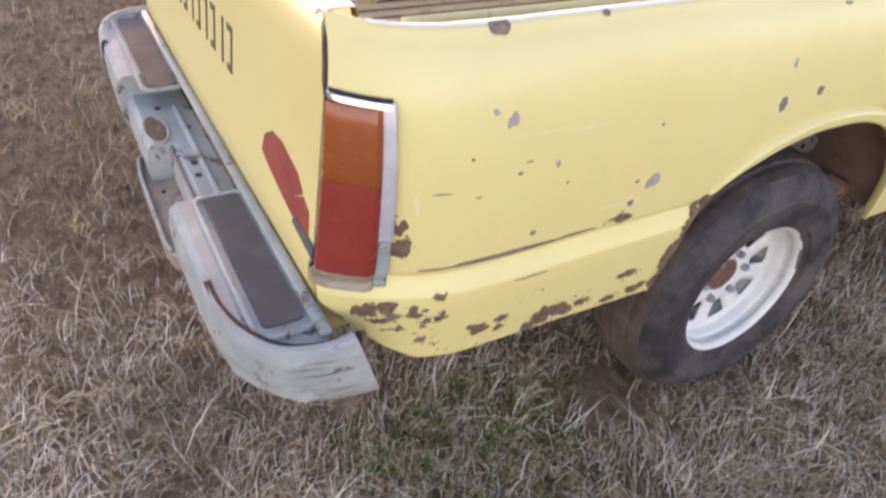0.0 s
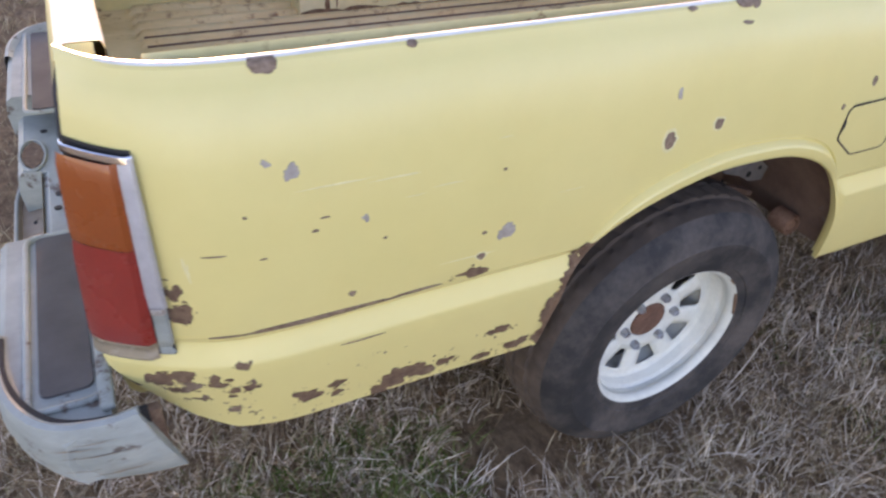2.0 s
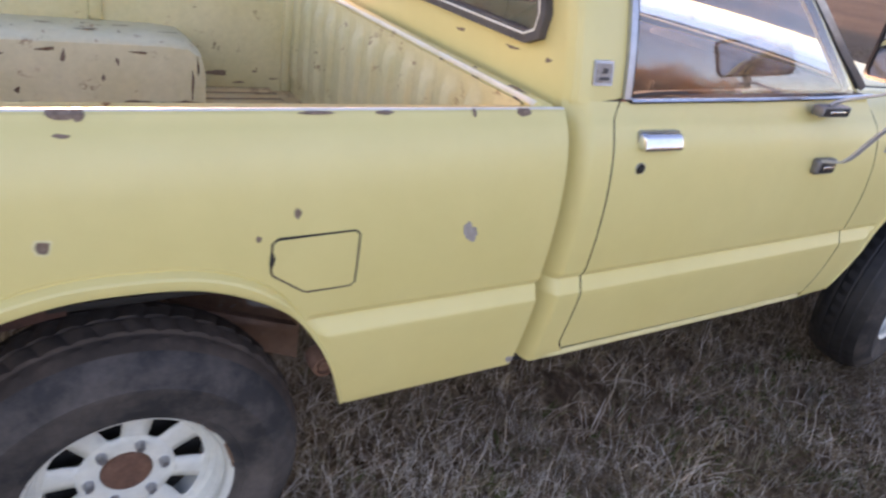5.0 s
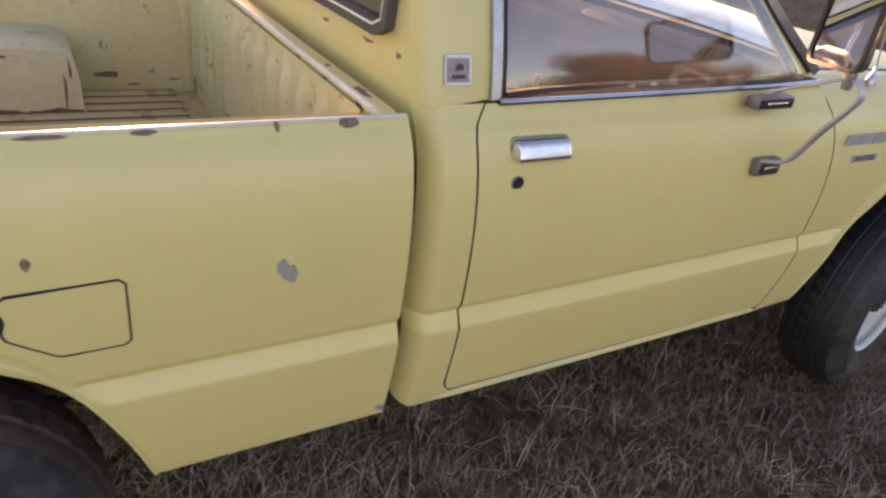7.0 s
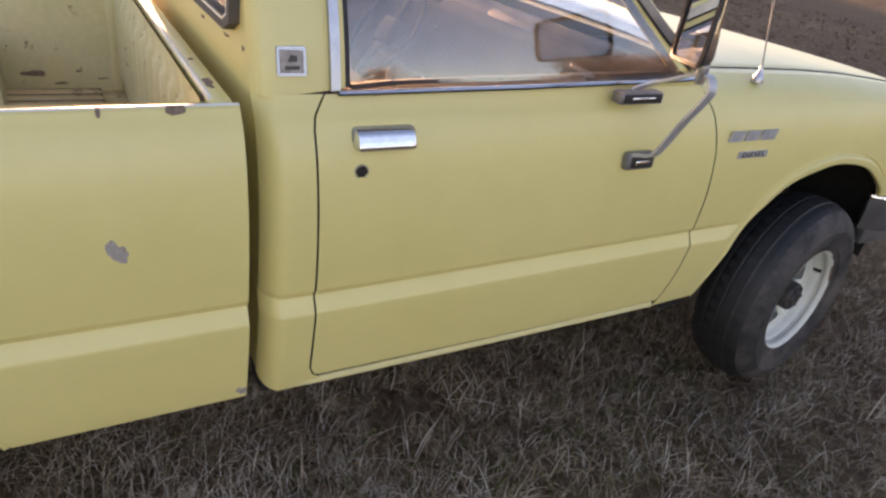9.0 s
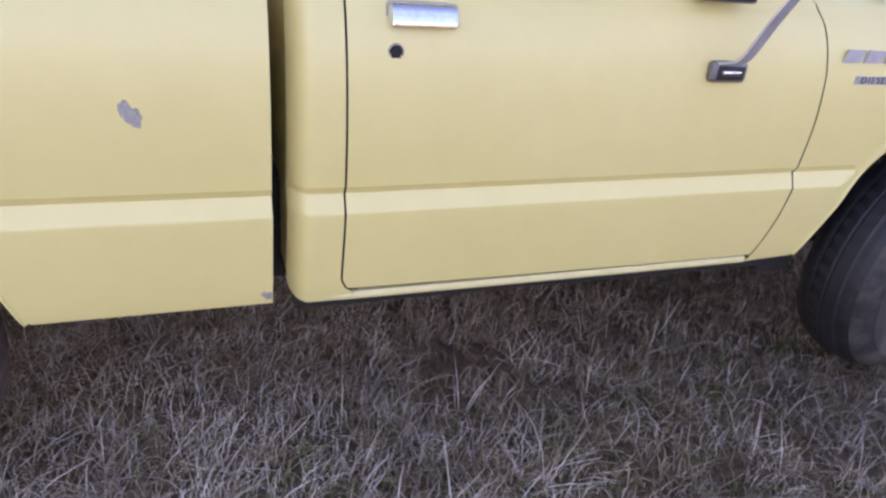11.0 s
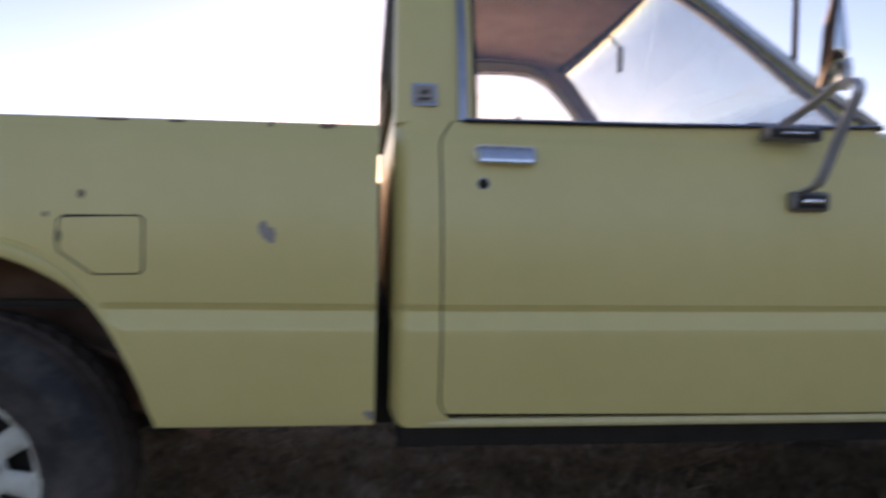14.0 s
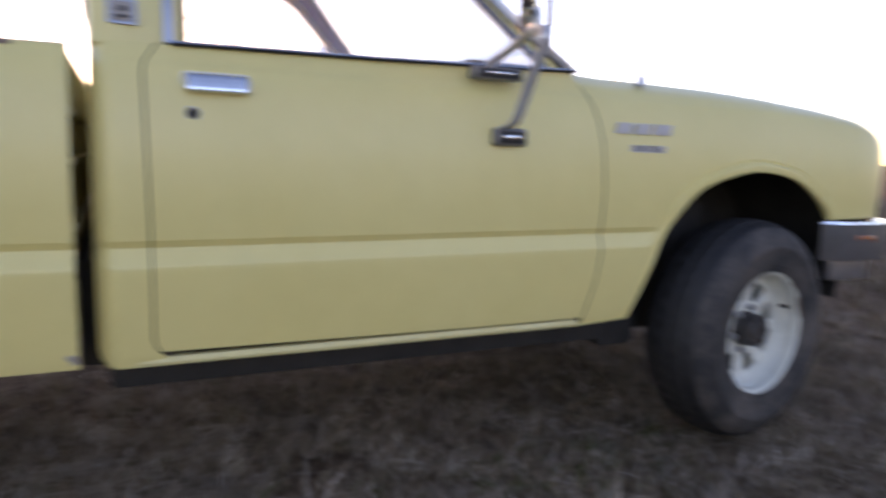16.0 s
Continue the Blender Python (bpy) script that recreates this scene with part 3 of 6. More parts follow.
# bed floor with pressed ribs along the truck, bulkhead with upright ribs, inner walls
ys = np.linspace(0.12, 1.48, 240)
rib = lambda t, per: 0.5 + 0.5 * np.clip(np.cos(2 * np.pi * t / per) * 2.2, -1, 1)
FL = 0.645
floor = Build()
for xs_, lo in (((-0.985, -0.88, -0.86, -0.84, -0.6, -0.41), 0.12), ((-0.41, 0.0, 0.41), 0.352), ((0.41, 0.68, 0.70, 0.72, 0.79), 0.12)):
    cut = [lo] + [y for y in ys if lo < y < W - lo] + [W - lo]
    floor.grid([[(x, y, FL + 0.018 * float(rib(y, 0.068)) * (1 if -0.86 < x < 0.7 else 0)) for y in cut] for x in xs_])
bed_floor = floor.part("bed_floor", "bedfloor", truck, "rust-brown ribbed bed floor", angle=60)
# darker brown strips along the grooves between the ribs
for k in range(2, 22):
    y = (k + 0.5) * 0.068
    lo, hi = (-0.84, 0.69) if 0.37 < y < W - 0.37 else (0.42, 0.69)
    Build().box((lo, y - 0.013, FL + 0.0004), (hi, y + 0.013, FL + 0.011), 0.001).part("dark_groove", "hubrust", bed_floor)
zs = [FL, 0.69, 0.71, 0.80, 0.90, 0.97, 0.985, 1.03]
Build().grid([[(0.765 - 0.012 * float(rib(y + 0.03, 0.105)) * (1 if 0.70 < z < 0.975 else 0), y, z) for y in ys] for z in zs]).part("front_bulkhead", "bedpaint", truck, "ribbed yellow bed bulkhead", angle=60)
rail_ob = Build().box((0.775, 0.07, 1.012), (0.811, 1.53, 1.042), 0.008).part("bulkhead_rail", "paint", truck)
Build().box((0.7742, 0.09, 1.030), (0.7815, 1.51, 1.0428), 0.003).part("worn_edge", "worn_and_lit", rail_ob, "edge worn to pale paint")
Build().box((0.79, 0.07, 0.47), (0.806, 1.53, 1.02), 0.003).part("bulkhead_back", "bedpaint", truck)
for z, h in ((0.922, 0.010), (0.828, 0.008), (0.700, 0.010)):
    Build().box((0.800, 0.09, z - h), (0.817, 1.51, z + h), 0.004).part("bulkhead_ledge", "bedpaint", truck)


def inner_wall(tub_hole):
    B = Build()
    zs = [0.855, 0.90, 0.955, 0.965, 1.0, 1.03]
    off = [0.13, 0.128, 0.122, 0.105, 0.10, 0.10]
    B.grid([[(x, o, z) for x in (-0.90, -0.5, 0.0, 0.5, 0.775)] for z, o in zip(zs, off)])
    for a, b in (((-0.97, -0.405), (0.41, 0.775)) if tub_hole else ((-0.97, 0.775),)):
        B.grid([[(a, o, z), (b, o, z)] for z, o in ((FL - 0.01, 0.135), (0.70, 0.132), (0.855, 0.13))])
    return B


def tub(mat_in):
    """Wheel house inside the bed: rounded box with a low crown."""
    B = Build()
    rows = []
    for y, k in ((0.13, 1.0), (0.22, 1.0), (0.30, 0.99), (0.335, 0.955), (0.35, 0.90), (0.352, 0.5), (0.352, 0.0), (0.352, -0.1)):
        outline = [(-0.412, 0.0), (-0.41, 0.12), (-0.398, 0.178), (-0.35, 0.208), (-0.28, 0.215), (0.28, 0.215), (0.36, 0.208), (0.40, 0.178), (0.412, 0.12), (0.415, 0.0)]
        rows.append([(x * (1 if k >= 0.9 else 1), y, FL + (h * k if k >= 0 else k * 0.2)) for x, h in outline])
    B.grid(rows)
    return B


inner_wall(True).part("bed_inner_wall", "bedpaint", truck)
far_wall_ob = flipped(inner_wall(False)).part("bed_inner_wall", "bedpaint", truck, "yellow inner bed wall with warm shine")
tub(0).part("wheel_tub", "tubpaint", truck, "scuffed cream wheel tub with rust scrapes")
far_tub_ob = flipped(tub(0)).part("wheel_tub", "tubpaint", truck, "scuffed cream wheel tub with rust scrapes")
# rust along the foot of the far tub
rnd = random.Random(12)
tx_ = np.linspace(-0.41, 0.412, 40)
hgt = [0.014 + 0.03 * abs(noise.noise((x * 7, 2.0, 0))) + rnd.uniform(0, 0.006) for x in tx_]
Build().grid([[(x, W - 0.3535 - d, FL + h * k) for x, h in zip(tx_, hgt)] for k, d in ((0.0, 0.0008), (0.5, 0.0008), (1.0, 0.0004))]).part("tub_rust", "rust", truck, "ragged rust along the tub foot")
# posts of the far inner wall
for x, z in ((0.13, 0.86), (0.745, FL)):
    Build().box((x - 0.02, W - 0.145, z), (x + 0.02, W - 0.10, 1.02), 0.01).part("wall_post", "bedpaint", truck)


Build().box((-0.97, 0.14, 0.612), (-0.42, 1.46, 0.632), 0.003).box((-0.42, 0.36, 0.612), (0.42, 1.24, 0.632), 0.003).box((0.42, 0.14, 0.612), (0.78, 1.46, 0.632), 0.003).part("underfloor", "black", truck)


def well(cx, r, y1, top, start=-6, end=177):
    """Dusty inner wheel arch seen under the flank."""
    B = Build()
    out = [(cx + r * math.cos(t), top - r + r * math.sin(t)) for t in np.linspace(math.radians(start), math.radians(end), 28)]
    B.grid([[(x, y, z) for x, z in out] for y in (0.03, 0.10, 0.2, y1 - 0.03, y1)])
    foot = lambda x: float(np.interp(x - cx, [-0.4, -0.05, 0.15, 0.42], [0.60, 0.60, 0.42, 0.30]))
    B.grid([[(x, y1, z) for x, z in out], [(x, y1 + 0.002, min(z, foot(x))) for x, z in out]])
    return B


w = well(0.015, 0.41, 0.345, 0.835, 3, 152)
w.part("wheel_well", "welldust", truck, "dusty brown inner wheel arch")
flipped(w).part("wheel_well", "welldust", truck)
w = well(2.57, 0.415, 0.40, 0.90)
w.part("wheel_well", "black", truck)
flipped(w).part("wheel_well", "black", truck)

# tailgate with a folded edge, and its worn black lettering as bars
gate = Build()
gy, gz = np.linspace(0.098, W - 0.098, 60), [0.505, 0.52, 0.60, 0.62, 0.66, 0.68, 0.93, 0.95, 1.0, 1.025, 1.036, 1.04]
gx = [-0.985, -0.994, -0.998, -1.004, -1.006, -1.002, -1.000, -1.003, -1.003, -1.000, -0.993, -0.985]
gate_y = lambda z: float(flank(BED_TAIL, max(z, 0.66))) + 0.012
span = lambda z: np.linspace(gate_y(z), W - gate_y(z), 60)
gate.grid([[(x - 0.003 * (1 - ((y - 0.8) / 0.8) ** 2), y, z) for y in span(z)] for x, z in zip(gx, gz)])
gate.grid([[(-0.985 - (0.003 * (1 - ((y - 0.8) / 0.8) ** 2)), y, 1.04) for y in span(1.04)], [(-0.94, y, 1.04) for y in span(1.04)], [(-0.935, y, 1.03) for y in span(1.04)], [(-0.935, y, 0.64) for y in span(1.04)]])
for e in (0, -1):
    gate.grid([[(x, span(z)[e], z) for x, z in zip(gx, gz)], [(-0.95, span(z)[e], z) for z in gz]])
tail_lean(gate)
tailgate = gate.part("tailgate", "paint", truck, "pale yellow tailgate with worn dark lettering")
# the gate's top edge gets the same painted-on brightness
cap = Build().grid([[(x - 0.003 * (1 - ((y - 0.8) / 0.8) ** 2), y, z) for y in span(1.04)] for x, z in ((-0.9975, 1.0330), (-0.9940, 1.0378), (-0.9860, 1.0415), (-0.9600, 1.0420), (-0.9390, 1.0415), (-0.9340, 1.0350))])
tail_lean(cap).part("gate_lit_strip", "worn_and_lit", tailgate, "gate edge coloured pale as if sunlit")
gate_x = lambda y, z: float(np.interp(z, gz, gx)) + float(np.interp(z, [0.45, 0.62, 0.94, 1.05], [-0.012, -0.030, 0.0, 0.016])) - 0.003 * (1 - ((y - 0.8) / 0.8) ** 2)


def on_gate(y0, y1, z0, z1, slant=0.0):
    return Build().plate([(y0, z0), (y1, z0), (y1 + slant, z1), (y0 + slant, z1)], lambda a, b, d: (gate_x(a, b) - 0.0012 + d, a, b), 0.004)


for k in range(9):
    y = 0.555 + k * 0.062
    B = on_gate(y, y + 0.011, 0.785, 0.872)
    if k % 3 != 1:
        C = on_gate(y + 0.011, y + 0.036, 0.86, 0.872)
        B.add(C.v, C.f)
    if k % 2 == 0:
        C = on_gate(y + 0.011, y + 0.034, 0.785, 0.797)
        B.add(C.v, C.f)
    B.part("letter_bar", "letter", tailgate)
grip = Build().plate([(0.80 + a, 0.945 + b) for a, b in round_rect(0.15, 0.042, 0.012)], lambda a, b, d: (gate_x(a, b) - 0.004 + d, a, b), 0.006).part("gate_handle", "alu", tailgate, "worn metal gate handle")
Build().plate([(0.80 + a, 0.943 + b) for a, b in round_rect(0.11, 0.022, 0.008)], lambda a, b, d: (gate_x(a, b) - 0.0055 + d, a, b), 0.004).part("grip_recess", "dash", grip)
on_tape = lambda a, b, d: (gate_x(a, b) - 0.0014 + d, a, b)
Build().plate([(0.365, 0.727), (0.352, 0.762), (0.315, 0.785), (0.268, 0.789), (0.190, 0.773), (0.164, 0.751), (0.200, 0.728), (0.270, 0.702), (0.329, 0.715)], on_tape, 0.003).part("red_tape", "redtape", tailgate, "faded red adhesive tape")
Build().plate([(0.268, 0.701), (0.199, 0.7275), (0.163, 0.748), (0.136, 0.736), (0.132, 0.698), (0.195, 0.688)], on_tape, 0.003).part("red_tape", "redtape", tailgate, "faded red adhesive tape")
Build().plate([(0.200, 0.682), (0.185, 0.700), (0.105, 0.694), (0.105, 0.672)], lambda a, b, d: (gate_x(a, b) - 0.003 + d, a, b), 0.005).part("latch_plate", "pad", tailgate)


sz = np.linspace(0.655, 1.030, 24)
seam = Build().grid([[(float(np.interp(z, gz, gx)) - 0.0016 + e, float(flank(-1.0, z)) + w, z) for z in sz] for w, e in ((0.001, 0.004), (0.002, 0.0), (0.006, 0.0), (0.007, 0.004))])
tail_lean(seam).part("gate_seam", "rubber", truck)
flipped(seam).part("gate_seam", "rubber", truck)

# tail lamps wrapped round the rear corners
def wrap(x, z, out):
    """A point on the rear corner at x, standing out by some millimetres."""
    d = 1e-3
    y = float(flank(x, z))
    n = Vector((float(flank(x + d, z)) - float(flank(x - d, z)), -2 * d, 0)).normalized()
    return Vector((x, y, z)) + n * out


def lens(x0, x1, z0, z1, out, nz=10):
    xs, B = np.linspace(x0, x1, 14), Build()
    B.grid([[wrap(x, z, out * (0.88 if i in (0, nz - 1) else 1) * (0.55 if j in (0, 13) else 0.95 if j in (1, 12) else 1)) for j, x in enumerate(xs)] for i, z in enumerate(np.linspace(z0, z1, nz))])
    return B


def lamp(side):
    k = (lambda B: tail_lean(B)) if side else (lambda B: flipped(tail_lean(B)))
    base = k(lens(-0.999, -0.934, 0.640, 0.950, 0.003)).part("tail_lamp", "rubber", truck, "amber and red tail lamp with chrome trim")
    k(lens(-1.000, -0.944, 0.827, 0.937, 0.019)).part("amber_lens", "amber", base)
    k(lens(-1.000, -0.944, 0.671, 0.8265, 0.0195)).part("red_lens", "red", base)
    k(lens(-1.000, -0.944, 0.640, 0.6705, 0.0175)).part("clear_lens", "clear", base)
    k(lens(-0.945, -0.930, 0.735, 0.945, 0.013)).part("side_trim", "trimgrey", base)
    k(lens(-0.945, -0.932, 0.645, 0.7345, 0.009)).part("trim_stub", "bumper", base, "chipped pale trim stub")
    k(lens(-0.9425, -0.931, 0.727, 0.738, 0.015)).part("trim_end", "primer", base)
    k(lens(-0.999, -0.930, 0.936, 0.947, 0.013)).part("top_trim", "chrome", base)


lamp(True)
lamp(False)

# rear step bumper
bump_ob = Build()
sec = [(-1.035, 0.575), (-1.165, 0.575), (-1.178, 0.565), (-1.185, 0.53), (-1.182, 0.455), (-1.172, 0.445), (-1.04, 0.45)]


def bumper_rows():
    """Sections across the bumper: steps at both ends and a dropped middle, with the ends bent round the corners."""
    rows = []
    for y in list(np.linspace(0.0, 0.10, 8)) + [0.2, 0.35, 0.488, 0.492, 0.502, 0.56, 0.62, 0.815, 0.825, 0.98, 1.04, 1.108, 1.112, 1.25, 1.4] + list(np.linspace(1.5, 1.6, 8)):
        mid = 0.49 < y < 1.11
        e = min(y, W - y)
        back = 0.085 * max(0, (0.16 - e) / 0.16) ** 2
        row = []
        for x, z in sec:
            if mid:
                z = z - (0.05 if z > 0.5 else 0.035)
                x = x + (0.012 if x < -1.1 else 0.0) + (0.048 if x < -1.1 and 0.5 < y < 0.82 else 0.0)
            if e < 0.24 and z < 0.5:
                z += 0.036
            row.append((x + (back if x < -1.1 else 0), y, z))
        rows.append(row)
    return rows


rws = bumper_rows()
bump_ob.grid(rws, True)
bump_ob.f += [tuple(range(7)), tuple(range(len(bump_ob.v) - 7, len(bump_ob.v)))]
rear_bumper = bump_ob.part("rear_bumper", "bumper", truck, "chipped grey-white step bumper with dark grip pads", angle=30)


CAP_LINE = smooth_line([(-1.184, 0.235), (-1.182, 0.165), (-1.166, 0.090), (-1.130, 0.030), (-1.085, 0.002), (-1.02, -0.008), (-0.958, -0.006)], 6)


def end_cap():
    """Curved end that wraps from the rear face to below the flank."""
    B = Build()
    line = CAP_LINE
    n = len(line)
    rows = []
    for u, (x, y) in enumerate(line):
        t = u / (n - 1)
        top, low = 0.583 + 0.010 * t, float(np.interp(t, [0, 0.35, 0.6, 0.8, 1], [0.466, 0.479, 0.474, 0.462, 0.447]))
        nx, ny = (line[min(u + 1, n - 1)][1] - line[max(u - 1, 0)][1]), -(line[min(u + 1, n - 1)][0] - line[max(u - 1, 0)][0])
        l = math.hypot(nx, ny)
        nx, ny = nx / l, ny / l
        prof = [(0.028, top - 0.012), (0.012, top), (0.004, top - 0.002), (0.0, top - 0.012), (-0.004, (top + low) / 2), (0.004, low + 0.012), (0.012, low)]
        short = 0.045 * max(0.0, (t - 0.72) / 0.28)
        rows.append([(x - short * (z - low) / (top - low) + d * (-nx), y + d * (-ny), z) for d, z in prof])
    B.grid(rows)
    B.f.append(tuple(range(len(B.v) - 7, len(B.v))))
    return B


slot = smooth_line([(-1.170, 0.225), (-1.167, 0.16), (-1.150, 0.098), (-1.118, 0.046), (-1.08, 0.020), (-1.03, 0.010), (-0.99, 0.012)], 6)
Build().sweep([(x, y, 0.5795) for x, y in slot], [(0.006, 0.004), (-0.006, 0.004), (-0.006, -0.02), (0.006, -0.02)]).part("cap_slot", "black", rear_bumper)
Build().box((-1.07, 0.014, 0.460), (-0.975, 0.03, 0.572), 0.004).part("cap_back", "rust", rear_bumper)
for y0, y1 in ((0.060, 0.482), (1.005, 1.55)):
    Build().tube([(-1.086 + a, (y0 + y1) / 2 + b, 0.577) for a, b in round_rect(0.098, y1 - y0, 0.022, 4)], 0.0055, 8, closed=True).part("pad_ridge", "bumper", rear_bumper)
Build().tube([(-1.070, 0.52, 0.527), (-1.070, 0.8, 0.528), (-1.070, 1.0, 0.527)], 0.007, 8).part("step_ridge", "bumper", rear_bumper)
ec = end_cap()
ec.part("bumper_end", "bumper", rear_bumper)
flipped(ec).part("bumper_end", "bumper", rear_bumper)


def pad_at(y0, y1):
    B = Build()
    r = [(cx, cy) for cx, cy in round_rect(0.068, y1 - y0, 0.012, 3)]
    return B.plate(r, lambda a, b, d: (-1.086 + a, (y0 + y1) / 2 + b, 0.5795 - d), 0.006)


pad_at(0.085, 0.475).part("grip_pad", "pad", rear_bumper, "dark grip pad")
pad_at(1.02, 1.535).part("grip_pad", "pad", rear_bumper, "dark grip pad")
Build().box((-1.047, 0.03, 0.5745), (-1.028, 1.57, 0.590), 0.005).part("step_rail", "bumper", rear_bumper)
Build().plate([(0.830, 0.0), (0.855, 0.016), (0.895, 0.023), (0.935, 0.016), (0.960, 0.0), (0.935, -0.016), (0.895, -0.023), (0.855, -0.016)], lambda a, b, d: (-1.134 + b, a, 0.5285 - d), 0.006).part("lamp_hole", "rust", rear_bumper, "rusty oval hole")
Build().tube([(-1.134 + 0.026 * math.sin(a), 0.895 + 0.071 * math.cos(a), 0.5275) for a in np.linspace(0, 2 * math.pi, 25)[:-1]], 0.0035, 6, closed=True).part("hole_rim", "bumper", rear_bumper)
# low plate ledge in a niche between the two steps
hitch = Build()
ledge = [(-1.150, 0.480), (-1.182, 0.515), (-1.190, 0.56), (-1.190, 0.70), (-1.190, 0.86), (-1.182, 0.93), (-1.150, 0.965)]
hitch.grid([[(-1.119, min(max(y, 0.495), 0.825), 0.524) for x, y in ledge], [(-1.122, y, 0.440) for x, y in ledge], [(x + 0.008, y, 0.424) for x, y in ledge], [(x + 0.003, y, 0.436) for x, y in ledge], [(x - 0.003, y, 0.436) for x, y in ledge], [(x - 0.004, y, 0.400) for x, y in ledge], [(-1.12, y, 0.400) for x, y in ledge]])
hitch.part("hitch_plate", "hitch", rear_bumper, "rust-stained low plate ledge")
Build().tube([(x - 0.001, y, 0.437) for x, y in ledge], 0.0042, 8).part("ledge_rim", "bumper", rear_bumper)
for x, y, z in ((-1.150, 0.87, 0.433), (-1.152, 0.77, 0.432), (-1.150, 0.68, 0.433), (-1.110, 1.009, 0.5275), (-1.087, 0.711, 0.5275), (-1.091, 0.656, 0.5275), (-1.064, 0.886, 0.5275)):
    Build().lathe([(0.0, 0), (0.0075, 0), (0.0075, 0.006), (0.0, 0.006)], 10, pose(x, y, z, -90)).part("bolt_hole", "black", rear_bumper)
for y in (0.42, 1.18):
    Build().box((-1.06, y - 0.03, 0.44), (-0.80, y + 0.03, 0.53), 0.006).part("bumper_bracket", "under", rear_bumper)

# scratches along the bumper end
for k, (t0, t1, z, h) in enumerate(((0.58, 0.74, 0.556, 0.0022), (0.62, 0.86, 0.540, 0.0016), (0.60, 0.72, 0.512, 0.0013), (0.70, 0.90, 0.500, 0.0018), (0.78, 0.90, 0.478, 0.0013), (0.56, 0.63, 0.490, 0.0016), (0.66, 0.80, 0.566, 0.0015))):
    B = Build()
    line = CAP_LINE
    n = len(line) - 1
    pts = [line[int(round((t0 + (t1 - t0) * q / 5) * n))] for q in range(6)]
    B.grid([[(x - 0.0050 * (1 if x < -1.1 else 0.3), y - 0.0052, z + s_ * 0.55 * h * (1 - 0.8 * abs(q - 2.5) / 2.5)) for q, (x, y) in enumerate(pts)] for s_ in (-1, 1)])
    B.part("scratch", "rust" if k % 2 else "brown", rear_bumper)

# ---- cab ----
door_l = lambda z: float(np.interp(z, [0.44, 0.458, 0.48, 0.70, 1.0, 1.02, 1.058], [0.985, 0.960, 0.948, 0.947, 0.940, 0.944, 0.968]))
door_r = lambda z: float(np.interp(z, [0.425, 0.452, 0.50, 0.56, 0.63, 0.80, 0.90, 0.955, 1.00, 1.04, 1.07, 1.09], [1.964, 1.972, 1.986, 1.998, 2.003, 2.000, 1.992, 1.981, 1.968, 1.950, 1.922, 1.89]))
GAP = 0.0042
belt = lambda x: np.interp(x, [0.8, 1.0, 1.4, 1.8, 1.95], [1.053, 1.056, 1.062, 1.072, 1.078])
door_low = lambda x: np.interp(x, [0.9, 2.0], [0.459, 0.449])

corner_roll = lambda x, z: 0.05 * np.clip((0.886 - x) / 0.04, 0, 1) ** 2
cab_low = lambda x: np.interp(x, [0.845, 0.852, 0.863, 0.88, 1.0], [0.465, 0.443, 0.432, 0.428, 0.428])
rearq = panel(rows_z(0.425, 1.056), const(0.846), lambda z: door_l(z) - GAP, 26, roll=corner_roll, zlow=cab_low)
cab_side = weld(rearq.part("cab_corner", "paint", truck, "yellow cab corner panel"))
weld(flipped(rearq).part("cab_corner", "paint", truck))

doorp = panel(rows_z(0.452, 1.075), door_l, door_r, 150, zlow=door_low, ztop=belt)
door = weld(doorp.part("cab_door", "paint", truck, "closed yellow cab door with chrome handle"))
left_door = weld(flipped(doorp).part("cab_door", "paint", truck))
zs = rows_z(0.452, 1.05)
for f, s in ((door_l, 1), (door_r, -1)):
    edge = Build().grid([[(f(z) + s * 0.0003, float(flank(f(z), z)) + d, z) for z in zs] for d in (0.0, 0.025)])
    edge.part("door_edge", "black", door)
zs = rows_z(0.427, 1.056)
for f, s in ((door_l, -1), (door_r, 1)):
    Build().grid([[(f(z) + s * d, float(flank(f(z), z)) + 0.010, z) for z in zs] for d in (-0.010, 0.016)]).part("gap_seal", "under", truck)

# sill under the door and the black inner sill below it
sx = np.linspace(0.90, 1.962, 60)
sill = Build().grid([[(x, float(flank(x, z)) + (d if d > 0 else d * min(1.0, (x - 0.90) / 0.06) + 0.001), z) for x in sx] for z, d in ((0.4285, 0.03), (0.427, 0.004), (0.429, -0.004), (0.433, -0.006), (0.438, -0.005), (0.4462, 0.003), (0.4465, 0.02))])
sill.part("sill", "sillpaint", truck, "sill worn to pale cream")
flipped(sill).part("sill", "sillpaint", truck)
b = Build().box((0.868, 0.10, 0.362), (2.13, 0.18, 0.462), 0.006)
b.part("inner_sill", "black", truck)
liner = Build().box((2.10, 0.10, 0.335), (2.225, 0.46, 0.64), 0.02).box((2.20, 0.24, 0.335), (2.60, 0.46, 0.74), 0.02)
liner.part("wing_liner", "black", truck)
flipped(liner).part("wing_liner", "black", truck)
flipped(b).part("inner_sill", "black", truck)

# front wing, hood, cowl
hood_z = lambda x: np.interp(x, [1.9, 1.97, 2.06, 2.2, 2.45, 2.65, 2.9, 3.05, 3.14, 3.20, 3.25], [1.090, 1.080, 1.075, 1.074, 1.069, 1.059, 1.037, 1.016, 0.988, 0.950, 0.885])
wing_roll = lambda x, z: 0.062 * np.clip((z - (hood_z(x) - 0.055)) / 0.055, 0, 1) ** 2.6
front_low = lambda x: np.interp(x, [1.97, 2.12, 2.82, 2.87, 3.02, 3.16], [0.429, 0.438, 0.66, 0.70, 0.702, 0.705])
